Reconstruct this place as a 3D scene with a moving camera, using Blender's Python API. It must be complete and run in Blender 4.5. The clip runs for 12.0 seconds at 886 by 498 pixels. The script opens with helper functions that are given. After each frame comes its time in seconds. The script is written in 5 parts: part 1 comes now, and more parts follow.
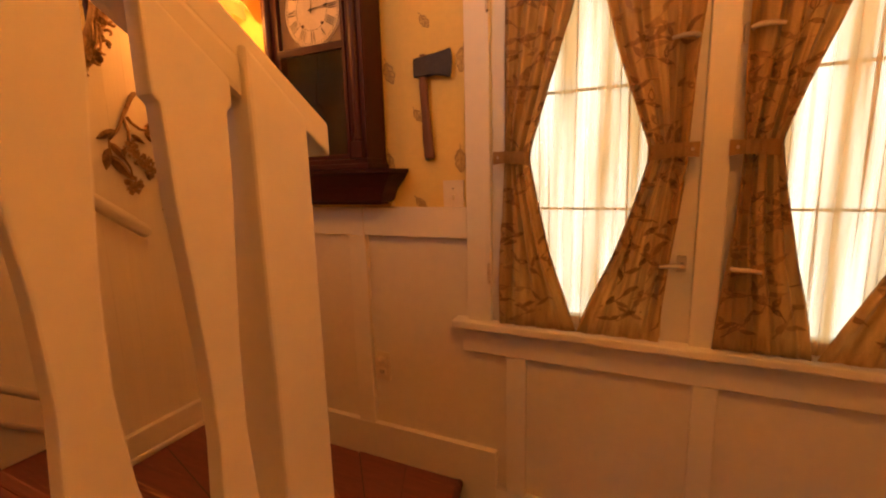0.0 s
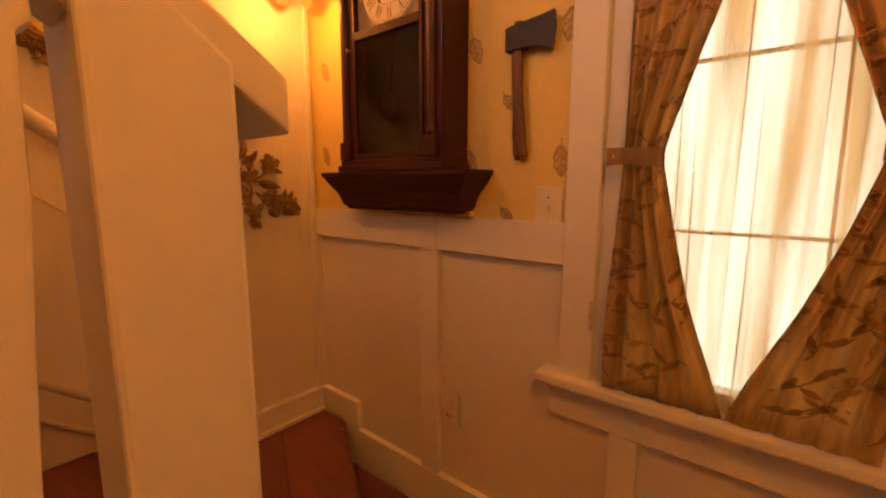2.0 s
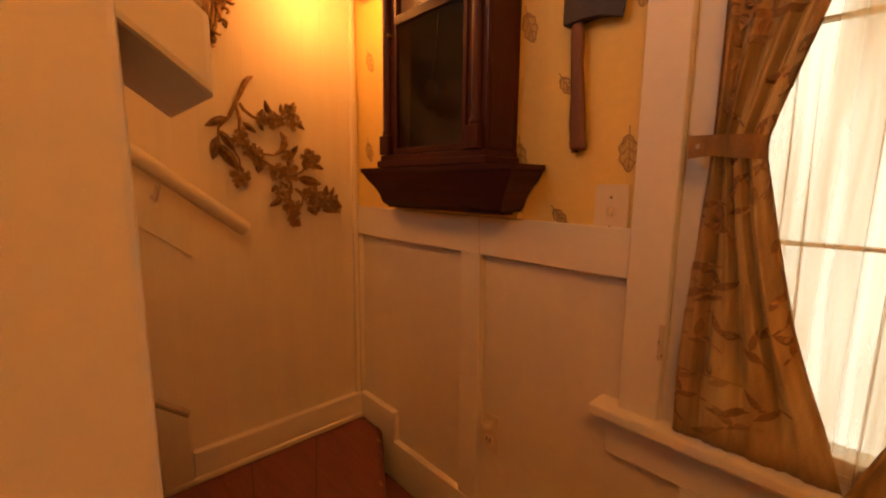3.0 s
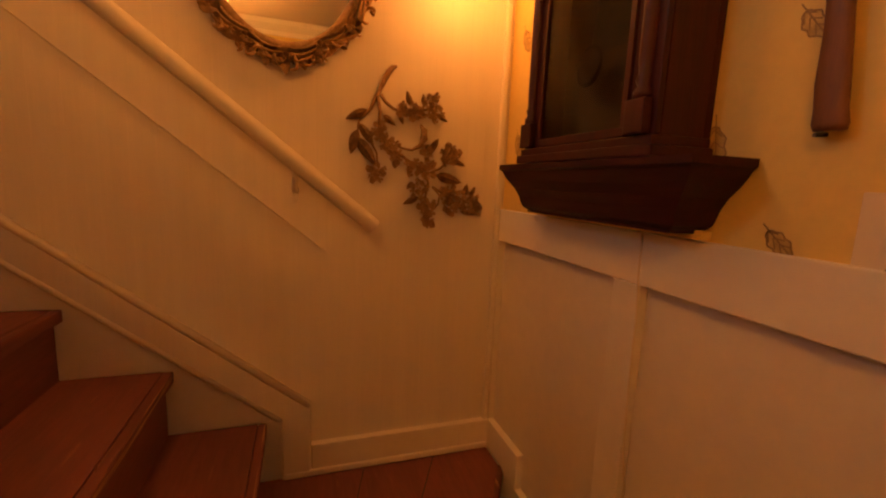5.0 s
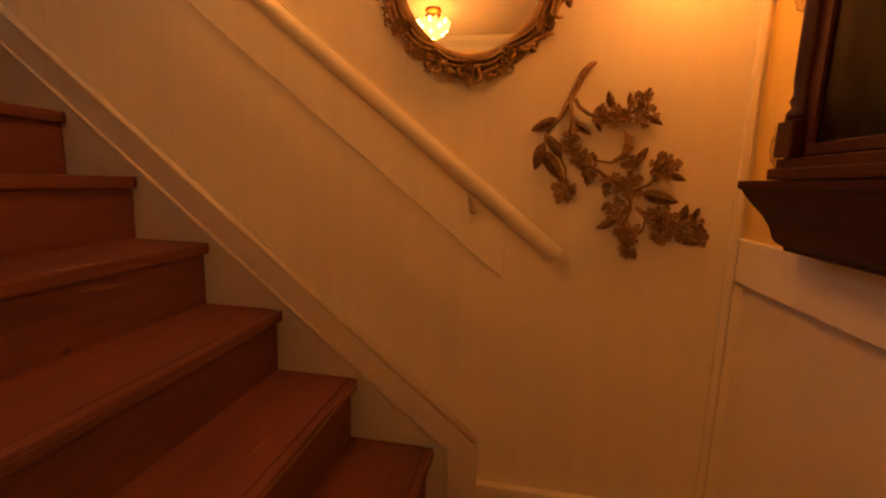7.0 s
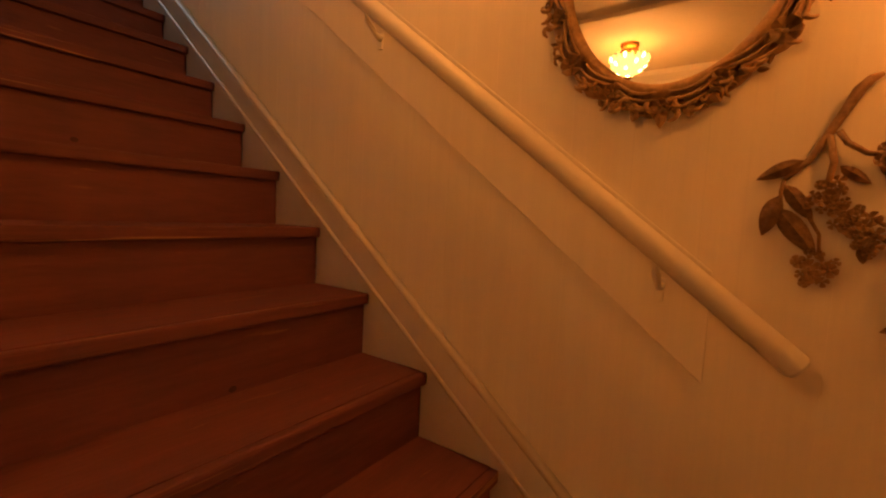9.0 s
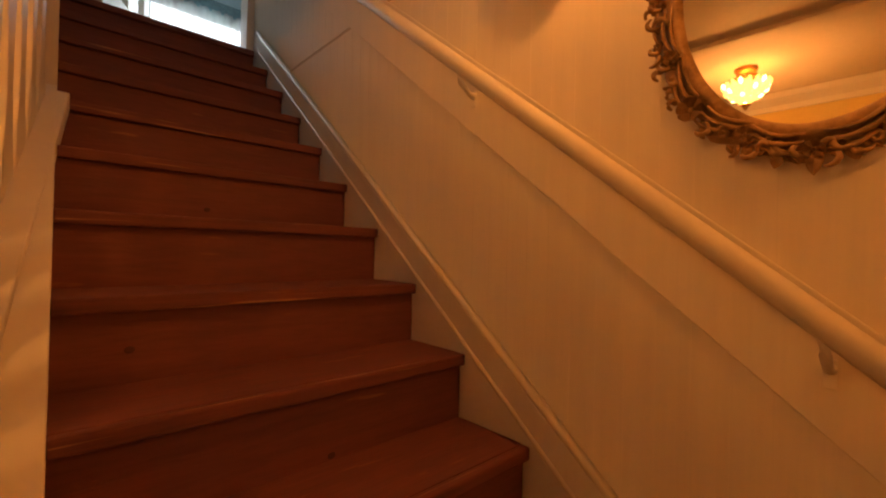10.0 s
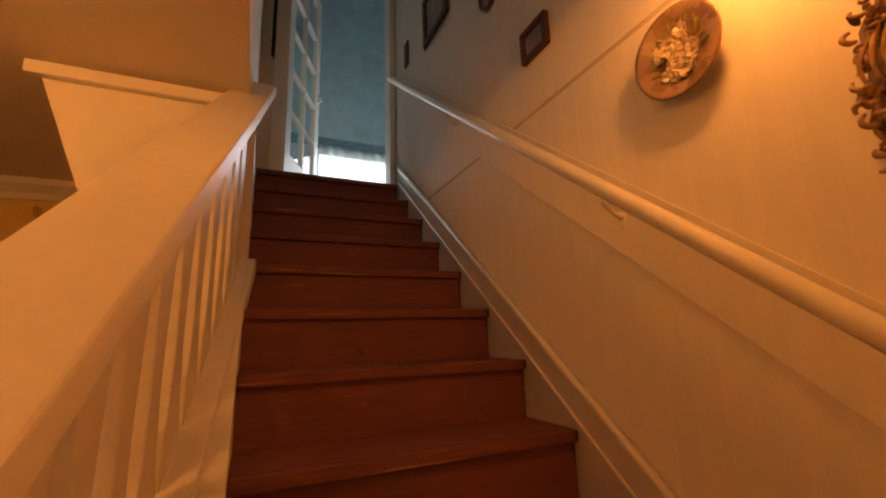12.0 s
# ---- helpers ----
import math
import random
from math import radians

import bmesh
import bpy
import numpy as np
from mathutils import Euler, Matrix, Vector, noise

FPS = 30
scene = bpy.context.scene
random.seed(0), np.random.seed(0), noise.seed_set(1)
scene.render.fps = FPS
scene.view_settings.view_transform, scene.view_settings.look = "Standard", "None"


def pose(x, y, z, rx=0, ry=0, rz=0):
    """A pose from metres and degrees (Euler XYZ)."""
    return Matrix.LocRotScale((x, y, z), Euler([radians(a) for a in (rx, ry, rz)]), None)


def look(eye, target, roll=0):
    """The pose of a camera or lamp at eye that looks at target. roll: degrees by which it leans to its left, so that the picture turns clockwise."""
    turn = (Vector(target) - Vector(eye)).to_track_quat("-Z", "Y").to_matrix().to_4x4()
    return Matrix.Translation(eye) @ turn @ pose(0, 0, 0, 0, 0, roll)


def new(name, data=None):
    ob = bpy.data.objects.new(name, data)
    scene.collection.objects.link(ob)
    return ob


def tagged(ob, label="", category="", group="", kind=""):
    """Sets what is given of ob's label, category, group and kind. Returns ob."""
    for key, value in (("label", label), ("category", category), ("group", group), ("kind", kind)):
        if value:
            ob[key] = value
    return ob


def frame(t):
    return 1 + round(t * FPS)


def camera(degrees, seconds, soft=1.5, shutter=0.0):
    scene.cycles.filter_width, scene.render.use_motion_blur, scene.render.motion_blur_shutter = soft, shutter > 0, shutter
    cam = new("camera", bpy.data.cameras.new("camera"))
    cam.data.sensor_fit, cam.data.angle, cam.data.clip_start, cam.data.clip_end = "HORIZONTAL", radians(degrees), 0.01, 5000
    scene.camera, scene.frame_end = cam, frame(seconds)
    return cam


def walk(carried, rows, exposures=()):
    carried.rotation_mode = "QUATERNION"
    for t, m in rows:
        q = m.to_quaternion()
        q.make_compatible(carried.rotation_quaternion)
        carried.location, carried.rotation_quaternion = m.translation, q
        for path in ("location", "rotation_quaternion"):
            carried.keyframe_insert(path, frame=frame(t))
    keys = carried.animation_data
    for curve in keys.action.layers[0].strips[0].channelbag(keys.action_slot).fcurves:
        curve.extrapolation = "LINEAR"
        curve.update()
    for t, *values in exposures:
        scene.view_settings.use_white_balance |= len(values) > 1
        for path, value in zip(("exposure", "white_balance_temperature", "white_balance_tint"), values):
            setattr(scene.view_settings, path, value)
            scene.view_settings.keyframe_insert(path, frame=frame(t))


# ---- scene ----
cam = camera(92.3, 12.0, soft=2.1)
PATH = [
    (0, (0.192, 0.83, 1.336), (-0.634, 2.621, 1.007), -1.5),
    (0.5, (0.19, 0.911, 1.348), (-0.727, 2.653, 0.999), -1.7),
    (1, (0.165, 0.982, 1.333), (-0.832, 2.683, 1.002), -0.5),
    (1.5, (0.137, 1.059, 1.327), (-0.984, 2.687, 1.021), 0.2),
    (2, (0.107, 1.152, 1.33), (-1.151, 2.678, 1.034), 0.1),
    (2.5, (0.077, 1.213, 1.324), (-1.268, 2.664, 1.036), 0.8),
    (3, (0.05, 1.283, 1.323), (-1.405, 2.622, 1.024), 0.6),
    (5, (-0.081, 1.518, 1.316), (-1.955, 2.146, 1.01), 2.5),
    (5.5, (-0.109, 1.569, 1.32), (-2.05, 1.95, 1.024), 3.7),
    (6, (-0.156, 1.593, 1.328), (-2.126, 1.727, 1.008), 3.7),
    (6.5, (-0.201, 1.614, 1.345), (-2.169, 1.504, 1.004), 2.7),
    (7, (-0.245, 1.627, 1.355), (-2.189, 1.277, 1.04), 1.7),
    (9, (-0.441, 1.63, 1.397), (-2.072, 0.483, 1.245), 2.7),
    (9.5, (-0.459, 1.611, 1.419), (-1.959, 0.291, 1.336), 2.2),
    (10, (-0.472, 1.582, 1.452), (-1.822, 0.107, 1.464), 1.3),
    (10.5, (-0.483, 1.565, 1.506), (-1.67, -0.042, 1.59), -0.1),
    (11, (-0.483, 1.535, 1.534), (-1.534, -0.157, 1.719), -0.0),
    (11.5, (-0.48, 1.52, 1.575), (-1.399, -0.233, 1.865), -0.9),
    (12, (-0.501, 1.508, 1.613), (-1.301, -0.278, 2.026), -1.9),
]
walk(cam, [(t, look(eye, target, roll)) for t, eye, target, roll in PATH],
     [(0.0, 0.32), (1.5, 0.27), (3.0, 0.12), (5.5, -0.08), (9.0, -0.08), (10.5, -0.14), (12.0, -0.22)])

# ---------------------------------------------------------------- world and light
WX, NY = -1.40, 2.155            # west and north wall faces
F, CEIL, UP, TOPC = 0.05, 2.48, 2.70, 5.05
W1, W2 = 0.372, 0.215            # winder levels
RUN, RISE, S1Y, S1Z = 0.24, 0.1936, 1.411, 0.566
AMBER = (1.0, 0.34, 0.062)

world = bpy.data.worlds.new("sky")
scene.world = world
world.use_nodes = True
wn = world.node_tree
sky = wn.nodes.new("ShaderNodeTexSky")
sky.sky_type, sky.sun_disc = "NISHITA", False
sky.sun_elevation, sky.sun_rotation = radians(40), radians(200)
wn.nodes["Background"].inputs[1].default_value = 0.08
wn.links.new(sky.outputs[0], wn.nodes["Background"].inputs[0])


def lamp(name, kind, m, energy, color, size=0.05, size_y=None):
    d = bpy.data.lights.new(name, kind)
    d.energy, d.color = energy, color
    if kind == "AREA":
        d.size = size
        if size_y:
            d.shape, d.size_y = "RECTANGLE", size_y
    elif kind == "POINT":
        d.shadow_soft_size = size
    ob = new(name, d)
    ob.matrix_world = m
    return ob


LAMP = (0.45, 0.98, 2.325)
SCONCE = (-1.215, 1.975, 1.935)
lamp("ceiling_bulb", "POINT", pose(*LAMP), 19, AMBER, 0.03)
lamp("sconce_bulb", "POINT", pose(*SCONCE), 4.9, AMBER, 0.015)
lamp("wall_light_bulb", "POINT", pose(-1.22, 1.14, 2.42), 8.5, AMBER, 0.03)
lamp("window_daylight", "AREA", pose(0.33, NY + 0.30, 1.5, -90, 0, 0), 3.2, (1.0, 0.66, 0.36), 1.2, 1.3)
lamp("bedroom_daylight", "AREA", pose(-1.6, -3.12, 3.45, 40, 0, 0), 38, (0.86, 0.94, 1.0), 1.0, 0.7)

# ---------------------------------------------------------------- materials


def mat(name, color, rough=0.5, var=0.12, scale=6.0, stretch=(1, 1, 1), bump=0.05, bscale=None, metal=0.0,
        dark=None, wear=None, coat=0.0):
    m = bpy.data.materials.new(name)
    m.use_nodes = True
    nt = m.node_tree
    b = nt.nodes["Principled BSDF"]
    b.inputs["Metallic"].default_value = metal
    b.inputs["Coat Weight"].default_value = coat
    tc = nt.nodes.new("ShaderNodeTexCoord")
    info = nt.nodes.new("ShaderNodeObjectInfo")
    mp = nt.nodes.new("ShaderNodeMapping")
    mp.inputs["Scale"].default_value = stretch
    add = nt.nodes.new("ShaderNodeVectorMath")
    mul = nt.nodes.new("ShaderNodeMath")
    mul.operation = "MULTIPLY"
    mul.inputs[1].default_value = 37.0
    nt.links.new(info.outputs["Random"], mul.inputs[0])
    nt.links.new(tc.outputs["Object"], mp.inputs[0])
    nt.links.new(mp.outputs[0], add.inputs[0])
    nt.links.new(mul.outputs[0], add.inputs[1])
    n1 = nt.nodes.new("ShaderNodeTexNoise")
    n1.inputs["Scale"].default_value, n1.inputs["Detail"].default_value = scale, 6
    n2 = nt.nodes.new("ShaderNodeTexNoise")
    n2.inputs["Scale"].default_value, n2.inputs["Detail"].default_value = bscale or scale * 9, 4
    for n in (n1, n2):
        nt.links.new(add.outputs[0], n.inputs["Vector"])
    ramp = nt.nodes.new("ShaderNodeValToRGB")
    d = dark or tuple(c * (1 - 2.2 * var) for c in color)
    ramp.color_ramp.elements[0].position, ramp.color_ramp.elements[1].position = 0.3, 0.68
    ramp.color_ramp.elements[0].color = (*d, 1)
    ramp.color_ramp.elements[1].color = (*color, 1)
    mixf = nt.nodes.new("ShaderNodeMath")
    mixf.operation = "MULTIPLY_ADD"
    mixf.inputs[1].default_value, mixf.inputs[2].default_value = 0.35, 0.0
    sm = nt.nodes.new("ShaderNodeMath")
    sm.operation = "MULTIPLY_ADD"
    sm.inputs[1].default_value = 0.7
    nt.links.new(n2.outputs["Fac"], mixf.inputs[0])
    nt.links.new(n1.outputs["Fac"], sm.inputs[0])
    nt.links.new(mixf.outputs[0], sm.inputs[2])
    nt.links.new(sm.outputs[0], ramp.inputs[0])
    col = ramp.outputs[0]
    if wear:
        n3 = nt.nodes.new("ShaderNodeTexNoise")
        n3.inputs["Scale"].default_value, n3.inputs["Detail"].default_value = wear[1], 8
        nt.links.new(add.outputs[0], n3.inputs["Vector"])
        r3 = nt.nodes.new("ShaderNodeValToRGB")
        r3.color_ramp.elements[0].position, r3.color_ramp.elements[1].position = wear[2], wear[2] + 0.07
        nt.links.new(n3.outputs["Fac"], r3.inputs[0])
        mx = nt.nodes.new("ShaderNodeMix")
        mx.data_type = "RGBA"
        mx.inputs["B"].default_value = (*wear[0], 1)
        nt.links.new(col, mx.inputs["A"])
        nt.links.new(r3.outputs[0], mx.inputs["Factor"])
        col = mx.outputs["Result"]
    nt.links.new(col, b.inputs["Base Color"])
    rr = nt.nodes.new("ShaderNodeMath")
    rr.operation = "MULTIPLY_ADD"
    rr.inputs[1].default_value, rr.inputs[2].default_value = 0.25, rough - 0.12
    nt.links.new(n1.outputs["Fac"], rr.inputs[0])
    nt.links.new(rr.outputs[0], b.inputs["Roughness"])
    if bump:
        bp = nt.nodes.new("ShaderNodeBump")
        bp.inputs["Strength"].default_value, bp.inputs["Distance"].default_value = bump, 0.01
        nt.links.new(n2.outputs["Fac"], bp.inputs["Height"])
        nt.links.new(bp.outputs[0], b.inputs["Normal"])
    return m


def glow(name, color, strength):
    m = bpy.data.materials.new(name)
    m.use_nodes = True
    b = m.node_tree.nodes["Principled BSDF"]
    b.inputs["Base Color"].default_value = (*color, 1)
    b.inputs["Emission Color"].default_value = (*color, 1)
    b.inputs["Emission Strength"].default_value = strength
    return m


def sheer(name, color, clear, uneven=0.0):
    m = bpy.data.materials.new(name)
    m.use_nodes = True
    nt = m.node_tree
    out = nt.nodes["Material Output"]
    nt.nodes.remove(nt.nodes["Principled BSDF"])
    tl, df, tp = (nt.nodes.new("ShaderNodeBsdf" + k) for k in ("Translucent", "Diffuse", "Transparent"))
    wv = nt.nodes.new("ShaderNodeTexNoise")
    wv.inputs["Scale"].default_value = 220
    cr = nt.nodes.new("ShaderNodeValToRGB")
    cr.color_ramp.elements[0].color = tuple(c * 0.8 for c in color) + (1,)
    cr.color_ramp.elements[1].color = (*color, 1)
    nt.links.new(wv.outputs["Fac"], cr.inputs[0])
    for n in (tl, df):
        nt.links.new(cr.outputs[0], n.inputs[0])
    a, b = nt.nodes.new("ShaderNodeMixShader"), nt.nodes.new("ShaderNodeMixShader")
    a.inputs[0].default_value, b.inputs[0].default_value = 0.35, clear
    if uneven:
        # threads bunch denser in soft upright bands, which also paint in fold shading
        tc, mp, nz_ = nt.nodes.new("ShaderNodeTexCoord"), nt.nodes.new("ShaderNodeMapping"), nt.nodes.new("ShaderNodeTexNoise")
        mp.inputs["Scale"].default_value = (15, 0, 0.8)
        nz_.inputs["Scale"].default_value, nz_.inputs["Detail"].default_value = 1.0, 3
        rg = nt.nodes.new("ShaderNodeMapRange")
        rg.inputs["From Min"].default_value, rg.inputs["From Max"].default_value = 0.38, 0.58
        rg.inputs["To Min"].default_value, rg.inputs["To Max"].default_value = clear - uneven, clear + uneven * 0.5
        nt.links.new(tc.outputs["Object"], mp.inputs[0])
        nt.links.new(mp.outputs[0], nz_.inputs["Vector"])
        nt.links.new(nz_.outputs["Fac"], rg.inputs["Value"])
        nt.links.new(rg.outputs[0], b.inputs[0])
    nt.links.new(tl.outputs[0], a.inputs[1])
    nt.links.new(df.outputs[0], a.inputs[2])
    nt.links.new(a.outputs[0], b.inputs[1])
    nt.links.new(tp.outputs[0], b.inputs[2])
    nt.links.new(b.outputs[0], out.inputs[0])
    return m


def glass_mat(name, tint=(1, 1, 1), rough=0.02, alpha=0.12):
    m = bpy.data.materials.new(name)
    m.use_nodes = True
    nt = m.node_tree
    out = nt.nodes["Material Output"]
    nt.nodes.remove(nt.nodes["Principled BSDF"])
    tp, gl = nt.nodes.new("ShaderNodeBsdfTransparent"), nt.nodes.new("ShaderNodeBsdfGlossy")
    tp.inputs[0].default_value = (*tint, 1)
    gl.inputs["Roughness"].default_value = rough
    mx = nt.nodes.new("ShaderNodeMixShader")
    mx.inputs[0].default_value = alpha
    nt.links.new(tp.outputs[0], mx.inputs[1])
    nt.links.new(gl.outputs[0], mx.inputs[2])
    nt.links.new(mx.outputs[0], out.inputs[0])
    return m


WHITE = mat("white_gloss_paint", (0.80, 0.74, 0.64), 0.50, 0.04, 3, bump=0.03, bscale=40)
WALLP = mat("painted_wood_panelling", (0.78, 0.71, 0.60), 0.55, 0.036, 2.2, (1, 9, 0.5), bump=0.05, bscale=14)
PANEL = mat("painted_panel", (0.78, 0.71, 0.60), 0.45, 0.05, 2.0, bump=0.04, bscale=30)
CEILM = mat("ceiling_paint", (0.74, 0.66, 0.55), 0.7, 0.05, 1.5, bump=0.05, bscale=50)
PAPER = mat("yellow_wallpaper", (0.80, 0.59, 0.18), 0.6, 0.06, 3, bump=0.04, bscale=60)
LEAFFILL = mat("wallpaper_leaf_tint", (0.72, 0.49, 0.15), 0.6, 0.25, 60, bump=0)
LEAFINK = mat("wallpaper_leaf_print", (0.36, 0.22, 0.08), 0.6, 0.15, 40, bump=0)
TREAD = mat("red_brown_floor_paint", (0.205, 0.062, 0.053), 0.70, 0.15, 3.5, (0.9, 7, 7), bump=0.14, bscale=14,
            wear=((0.28, 0.115, 0.06), 5.0, 0.68))
NOSE = mat("worn_nosing_paint", (0.205, 0.062, 0.052), 0.72, 0.20, 5, (0.6, 22, 22), bump=0.16,
           wear=((0.42, 0.21, 0.10), 3.0, 0.625))
MAHOG = mat("mahogany", (0.060, 0.011, 0.011), 0.42, 0.25, 5, (7, 7, 0.6), bump=0.05, bscale=30, coat=0.04)
MAHOG.node_tree.nodes["Principled BSDF"].inputs["Specular IOR Level"].default_value = 0.28
MAHOGD = mat("dark_mahogany", (0.055, 0.009, 0.009), 0.5, 0.25, 5, (0.6, 7, 7), bump=0.06, bscale=30)
MAHOGD.node_tree.nodes["Principled BSDF"].inputs["Specular IOR Level"].default_value = 0.25
DIAL = mat("aged_paper_dial", (0.75, 0.62, 0.42), 0.6, 0.10, 14, bump=0.02)
INK = mat("black_ink", (0.02, 0.016, 0.012), 0.5, 0.1, 20, bump=0)
BRASS = mat("brass", (0.45, 0.27, 0.08), 0.35, 0.15, 20, metal=1.0)
GOLD = mat("antique_gold_resin", (0.44, 0.27, 0.12), 0.46, 0.30, 22, bump=0.25, bscale=90, dark=(0.11, 0.055, 0.02), metal=0.1)
PLAQD = mat("dark_gold_stem", (0.36, 0.215, 0.105), 0.5, 0.3, 60, bump=0.3, bscale=140, dark=(0.12, 0.06, 0.028))
PLAQ = mat("worn_gold_plaque", (0.56, 0.36, 0.19), 0.5, 0.25, 45, bump=0.35, bscale=120, dark=(0.20, 0.105, 0.05))
IRON = mat("dark_iron", (0.055, 0.040, 0.034), 0.5, 0.25, 14, bump=0.2, bscale=80, metal=0.5)
HICK = mat("axe_handle_wood", (0.20, 0.075, 0.032), 0.55, 0.2, 9, (8, 8, 0.7), bump=0.08)
PLASTIC = mat("ivory_plastic", (0.74, 0.64, 0.48), 0.35, 0.02, 6, bump=0)
SLOT = mat("dark_slot", (0.03, 0.025, 0.02), 0.6, 0.1, 6, bump=0)
CLOTH = mat("tan_satin_curtain", (0.68, 0.46, 0.205), 0.42, 0.16, 9, (5, 5, 1), bump=0.12, bscale=200, dark=(0.37, 0.225, 0.09))
TIE = mat("tan_tieback_cloth", (0.52, 0.33, 0.15), 0.85, 0.14, 30, bump=0.15, bscale=250)
CLOTHH = mat("pale_woven_leaf", (0.42, 0.255, 0.105), 0.45, 0.12, 30, bump=0.1)
CLOTHL = mat("brown_woven_leaf", (0.33, 0.185, 0.075), 0.6, 0.15, 30, bump=0.1)
SHEER = sheer("sheer_voile", (0.86, 0.63, 0.33), 0.56, 0.52)
LACE = sheer("white_lace", (0.86, 0.88, 0.88), 0.45)
PANE = glass_mat("window_glass", (0.97, 0.98, 0.97), 0.02, 0.06)
CLKGLASS = glass_mat("old_clock_glass", (0.6, 0.55, 0.48), 0.12, 0.06)
# near-black base colour carries the shade inside the clock case
DARKBOX = mat("shaded_clock_interior", (0.014, 0.009, 0.005), 0.6, 0.3, 6, bump=0.05)
BLUEP = mat("blue_floral_wallpaper", (0.58, 0.76, 0.79), 0.65, 0.12, 7, bump=0.05)
PINKF = mat("faded_flower_print", (0.68, 0.70, 0.68), 0.6, 0.1, 40, bump=0)
BLUEB = mat("dark_blue_paper_border", (0.26, 0.41, 0.45), 0.6, 0.2, 30, bump=0)
HINGEP = mat("chipped_painted_hinge", (0.66, 0.57, 0.45), 0.5, 0.1, 20, bump=0.1, wear=((0.05, 0.035, 0.025), 45, 0.52))
CHROME = mat("nickel", (0.66, 0.60, 0.52), 0.42, 0.1, 20, metal=0.55)
BRONZE = mat("aged_hinge_metal", (0.30, 0.24, 0.17), 0.5, 0.3, 60, metal=0.6, dark=(0.03, 0.02, 0.015))
PLATEB = mat("glazed_brown_ceramic", (0.33, 0.22, 0.12), 0.28, 0.35, 16, bump=0.08, dark=(0.13, 0.062, 0.03), coat=0.5)
PLATEW = mat("cream_relief_glaze", (0.62, 0.50, 0.34), 0.3, 0.12, 30, bump=0.1, coat=0.4)
PLATEG = mat("olive_relief_glaze", (0.22, 0.18, 0.05), 0.3, 0.2, 30, bump=0.1, coat=0.4)
PHOTO = mat("faded_photograph", (0.40, 0.36, 0.32), 0.4, 0.3, 14, bump=0, dark=(0.12, 0.09, 0.08))
FRAMEW = mat("dark_frame_wood", (0.10, 0.035, 0.015), 0.4, 0.2, 12, bump=0.06)
DARKCLOTH = mat("black_hanging_cloth", (0.02, 0.018, 0.02), 0.8, 0.2, 20, bump=0.1)
MIRROR = bpy.data.materials.new("mirror_silver")
MIRROR.use_nodes = True
MIRROR.node_tree.nodes["Principled BSDF"].inputs["Metallic"].default_value = 1
MIRROR.node_tree.nodes["Principled BSDF"].inputs["Roughness"].default_value = 0.015
MIRROR.node_tree.nodes["Principled BSDF"].inputs["Base Color"].default_value = (0.82, 0.80, 0.76, 1)
SHADEG = glow("lit_frosted_glass", (1.0, 0.50, 0.13), 3.2)
SKYB = glow("bright_overcast_distance", (1.0, 0.89, 0.68), 1.3)
SKYB2 = glow("bright_sky_distance", (0.85, 0.95, 1.0), 5.0)

# ---------------------------------------------------------------- mesh helpers


def to_mesh(name, bm, material, smooth=False):
    me = bpy.data.meshes.new(name)
    bm.normal_update()
    bm.to_mesh(me)
    bm.free()
    for m in material if isinstance(material, (list, tuple)) else [material]:
        me.materials.append(m)
    if smooth:
        for p in me.polygons:
            p.use_smooth = True
    return me


def part(name, bm, material, parent=None, label="", smooth=False):
    ob = new(name, to_mesh(name, bm, material, smooth))
    if parent:
        ob.parent = parent
        ob.matrix_parent_inverse = parent.matrix_world.inverted()
    if label:
        ob["label"] = label
    return ob


def thing(name, at, label, category, group="", kind=""):
    e = new(name)
    e.empty_display_size = 0.05
    e.matrix_world = pose(*at)
    bpy.context.view_layer.update()
    return tagged(e, label, category, group, kind)


def box(x0, x1, y0, y1, z0, z1, bev=0.0, bm=None):
    own = bmesh.new()
    vs = [own.verts.new(p) for p in ((x0, y0, z0), (x1, y0, z0), (x1, y1, z0), (x0, y1, z0),
                                     (x0, y0, z1), (x1, y0, z1), (x1, y1, z1), (x0, y1, z1))]
    for f in ((3, 2, 1, 0), (4, 5, 6, 7), (0, 1, 5, 4), (1, 2, 6, 5), (2, 3, 7, 6), (3, 0, 4, 7)):
        own.faces.new([vs[i] for i in f])
    if bev:
        bmesh.ops.bevel(own, geom=own.edges[:], offset=bev, segments=2, affect="EDGES", profile=0.6)
    return merge(bm, own)


def merge(bm, own):
    if bm is None:
        return own
    me = bpy.data.meshes.new("tmp")
    own.to_mesh(me)
    own.free()
    bm.from_mesh(me)
    bpy.data.meshes.remove(me)
    return bm


def prism(pts, axis, a, b, bev=0.0, bm=None):
    """A polygon swept along an axis from a to b. pts are the other two coordinates in x, y, z order."""
    own = bmesh.new()

    def at(p, c):
        q = list(p)
        q.insert("xyz".index(axis), c)
        return q
    lo = [own.verts.new(at(p, a)) for p in pts]
    hi = [own.verts.new(at(p, b)) for p in pts]
    n = len(pts)
    own.faces.new(lo)
    own.faces.new(hi[::-1])
    for i in range(n):
        own.faces.new((lo[i], hi[i], hi[(i + 1) % n], lo[(i + 1) % n]))
    bmesh.ops.recalc_face_normals(own, faces=own.faces[:])
    if bev:
        bmesh.ops.bevel(own, geom=own.edges[:], offset=bev, segments=2, affect="EDGES", profile=0.6)
    return merge(bm, own)


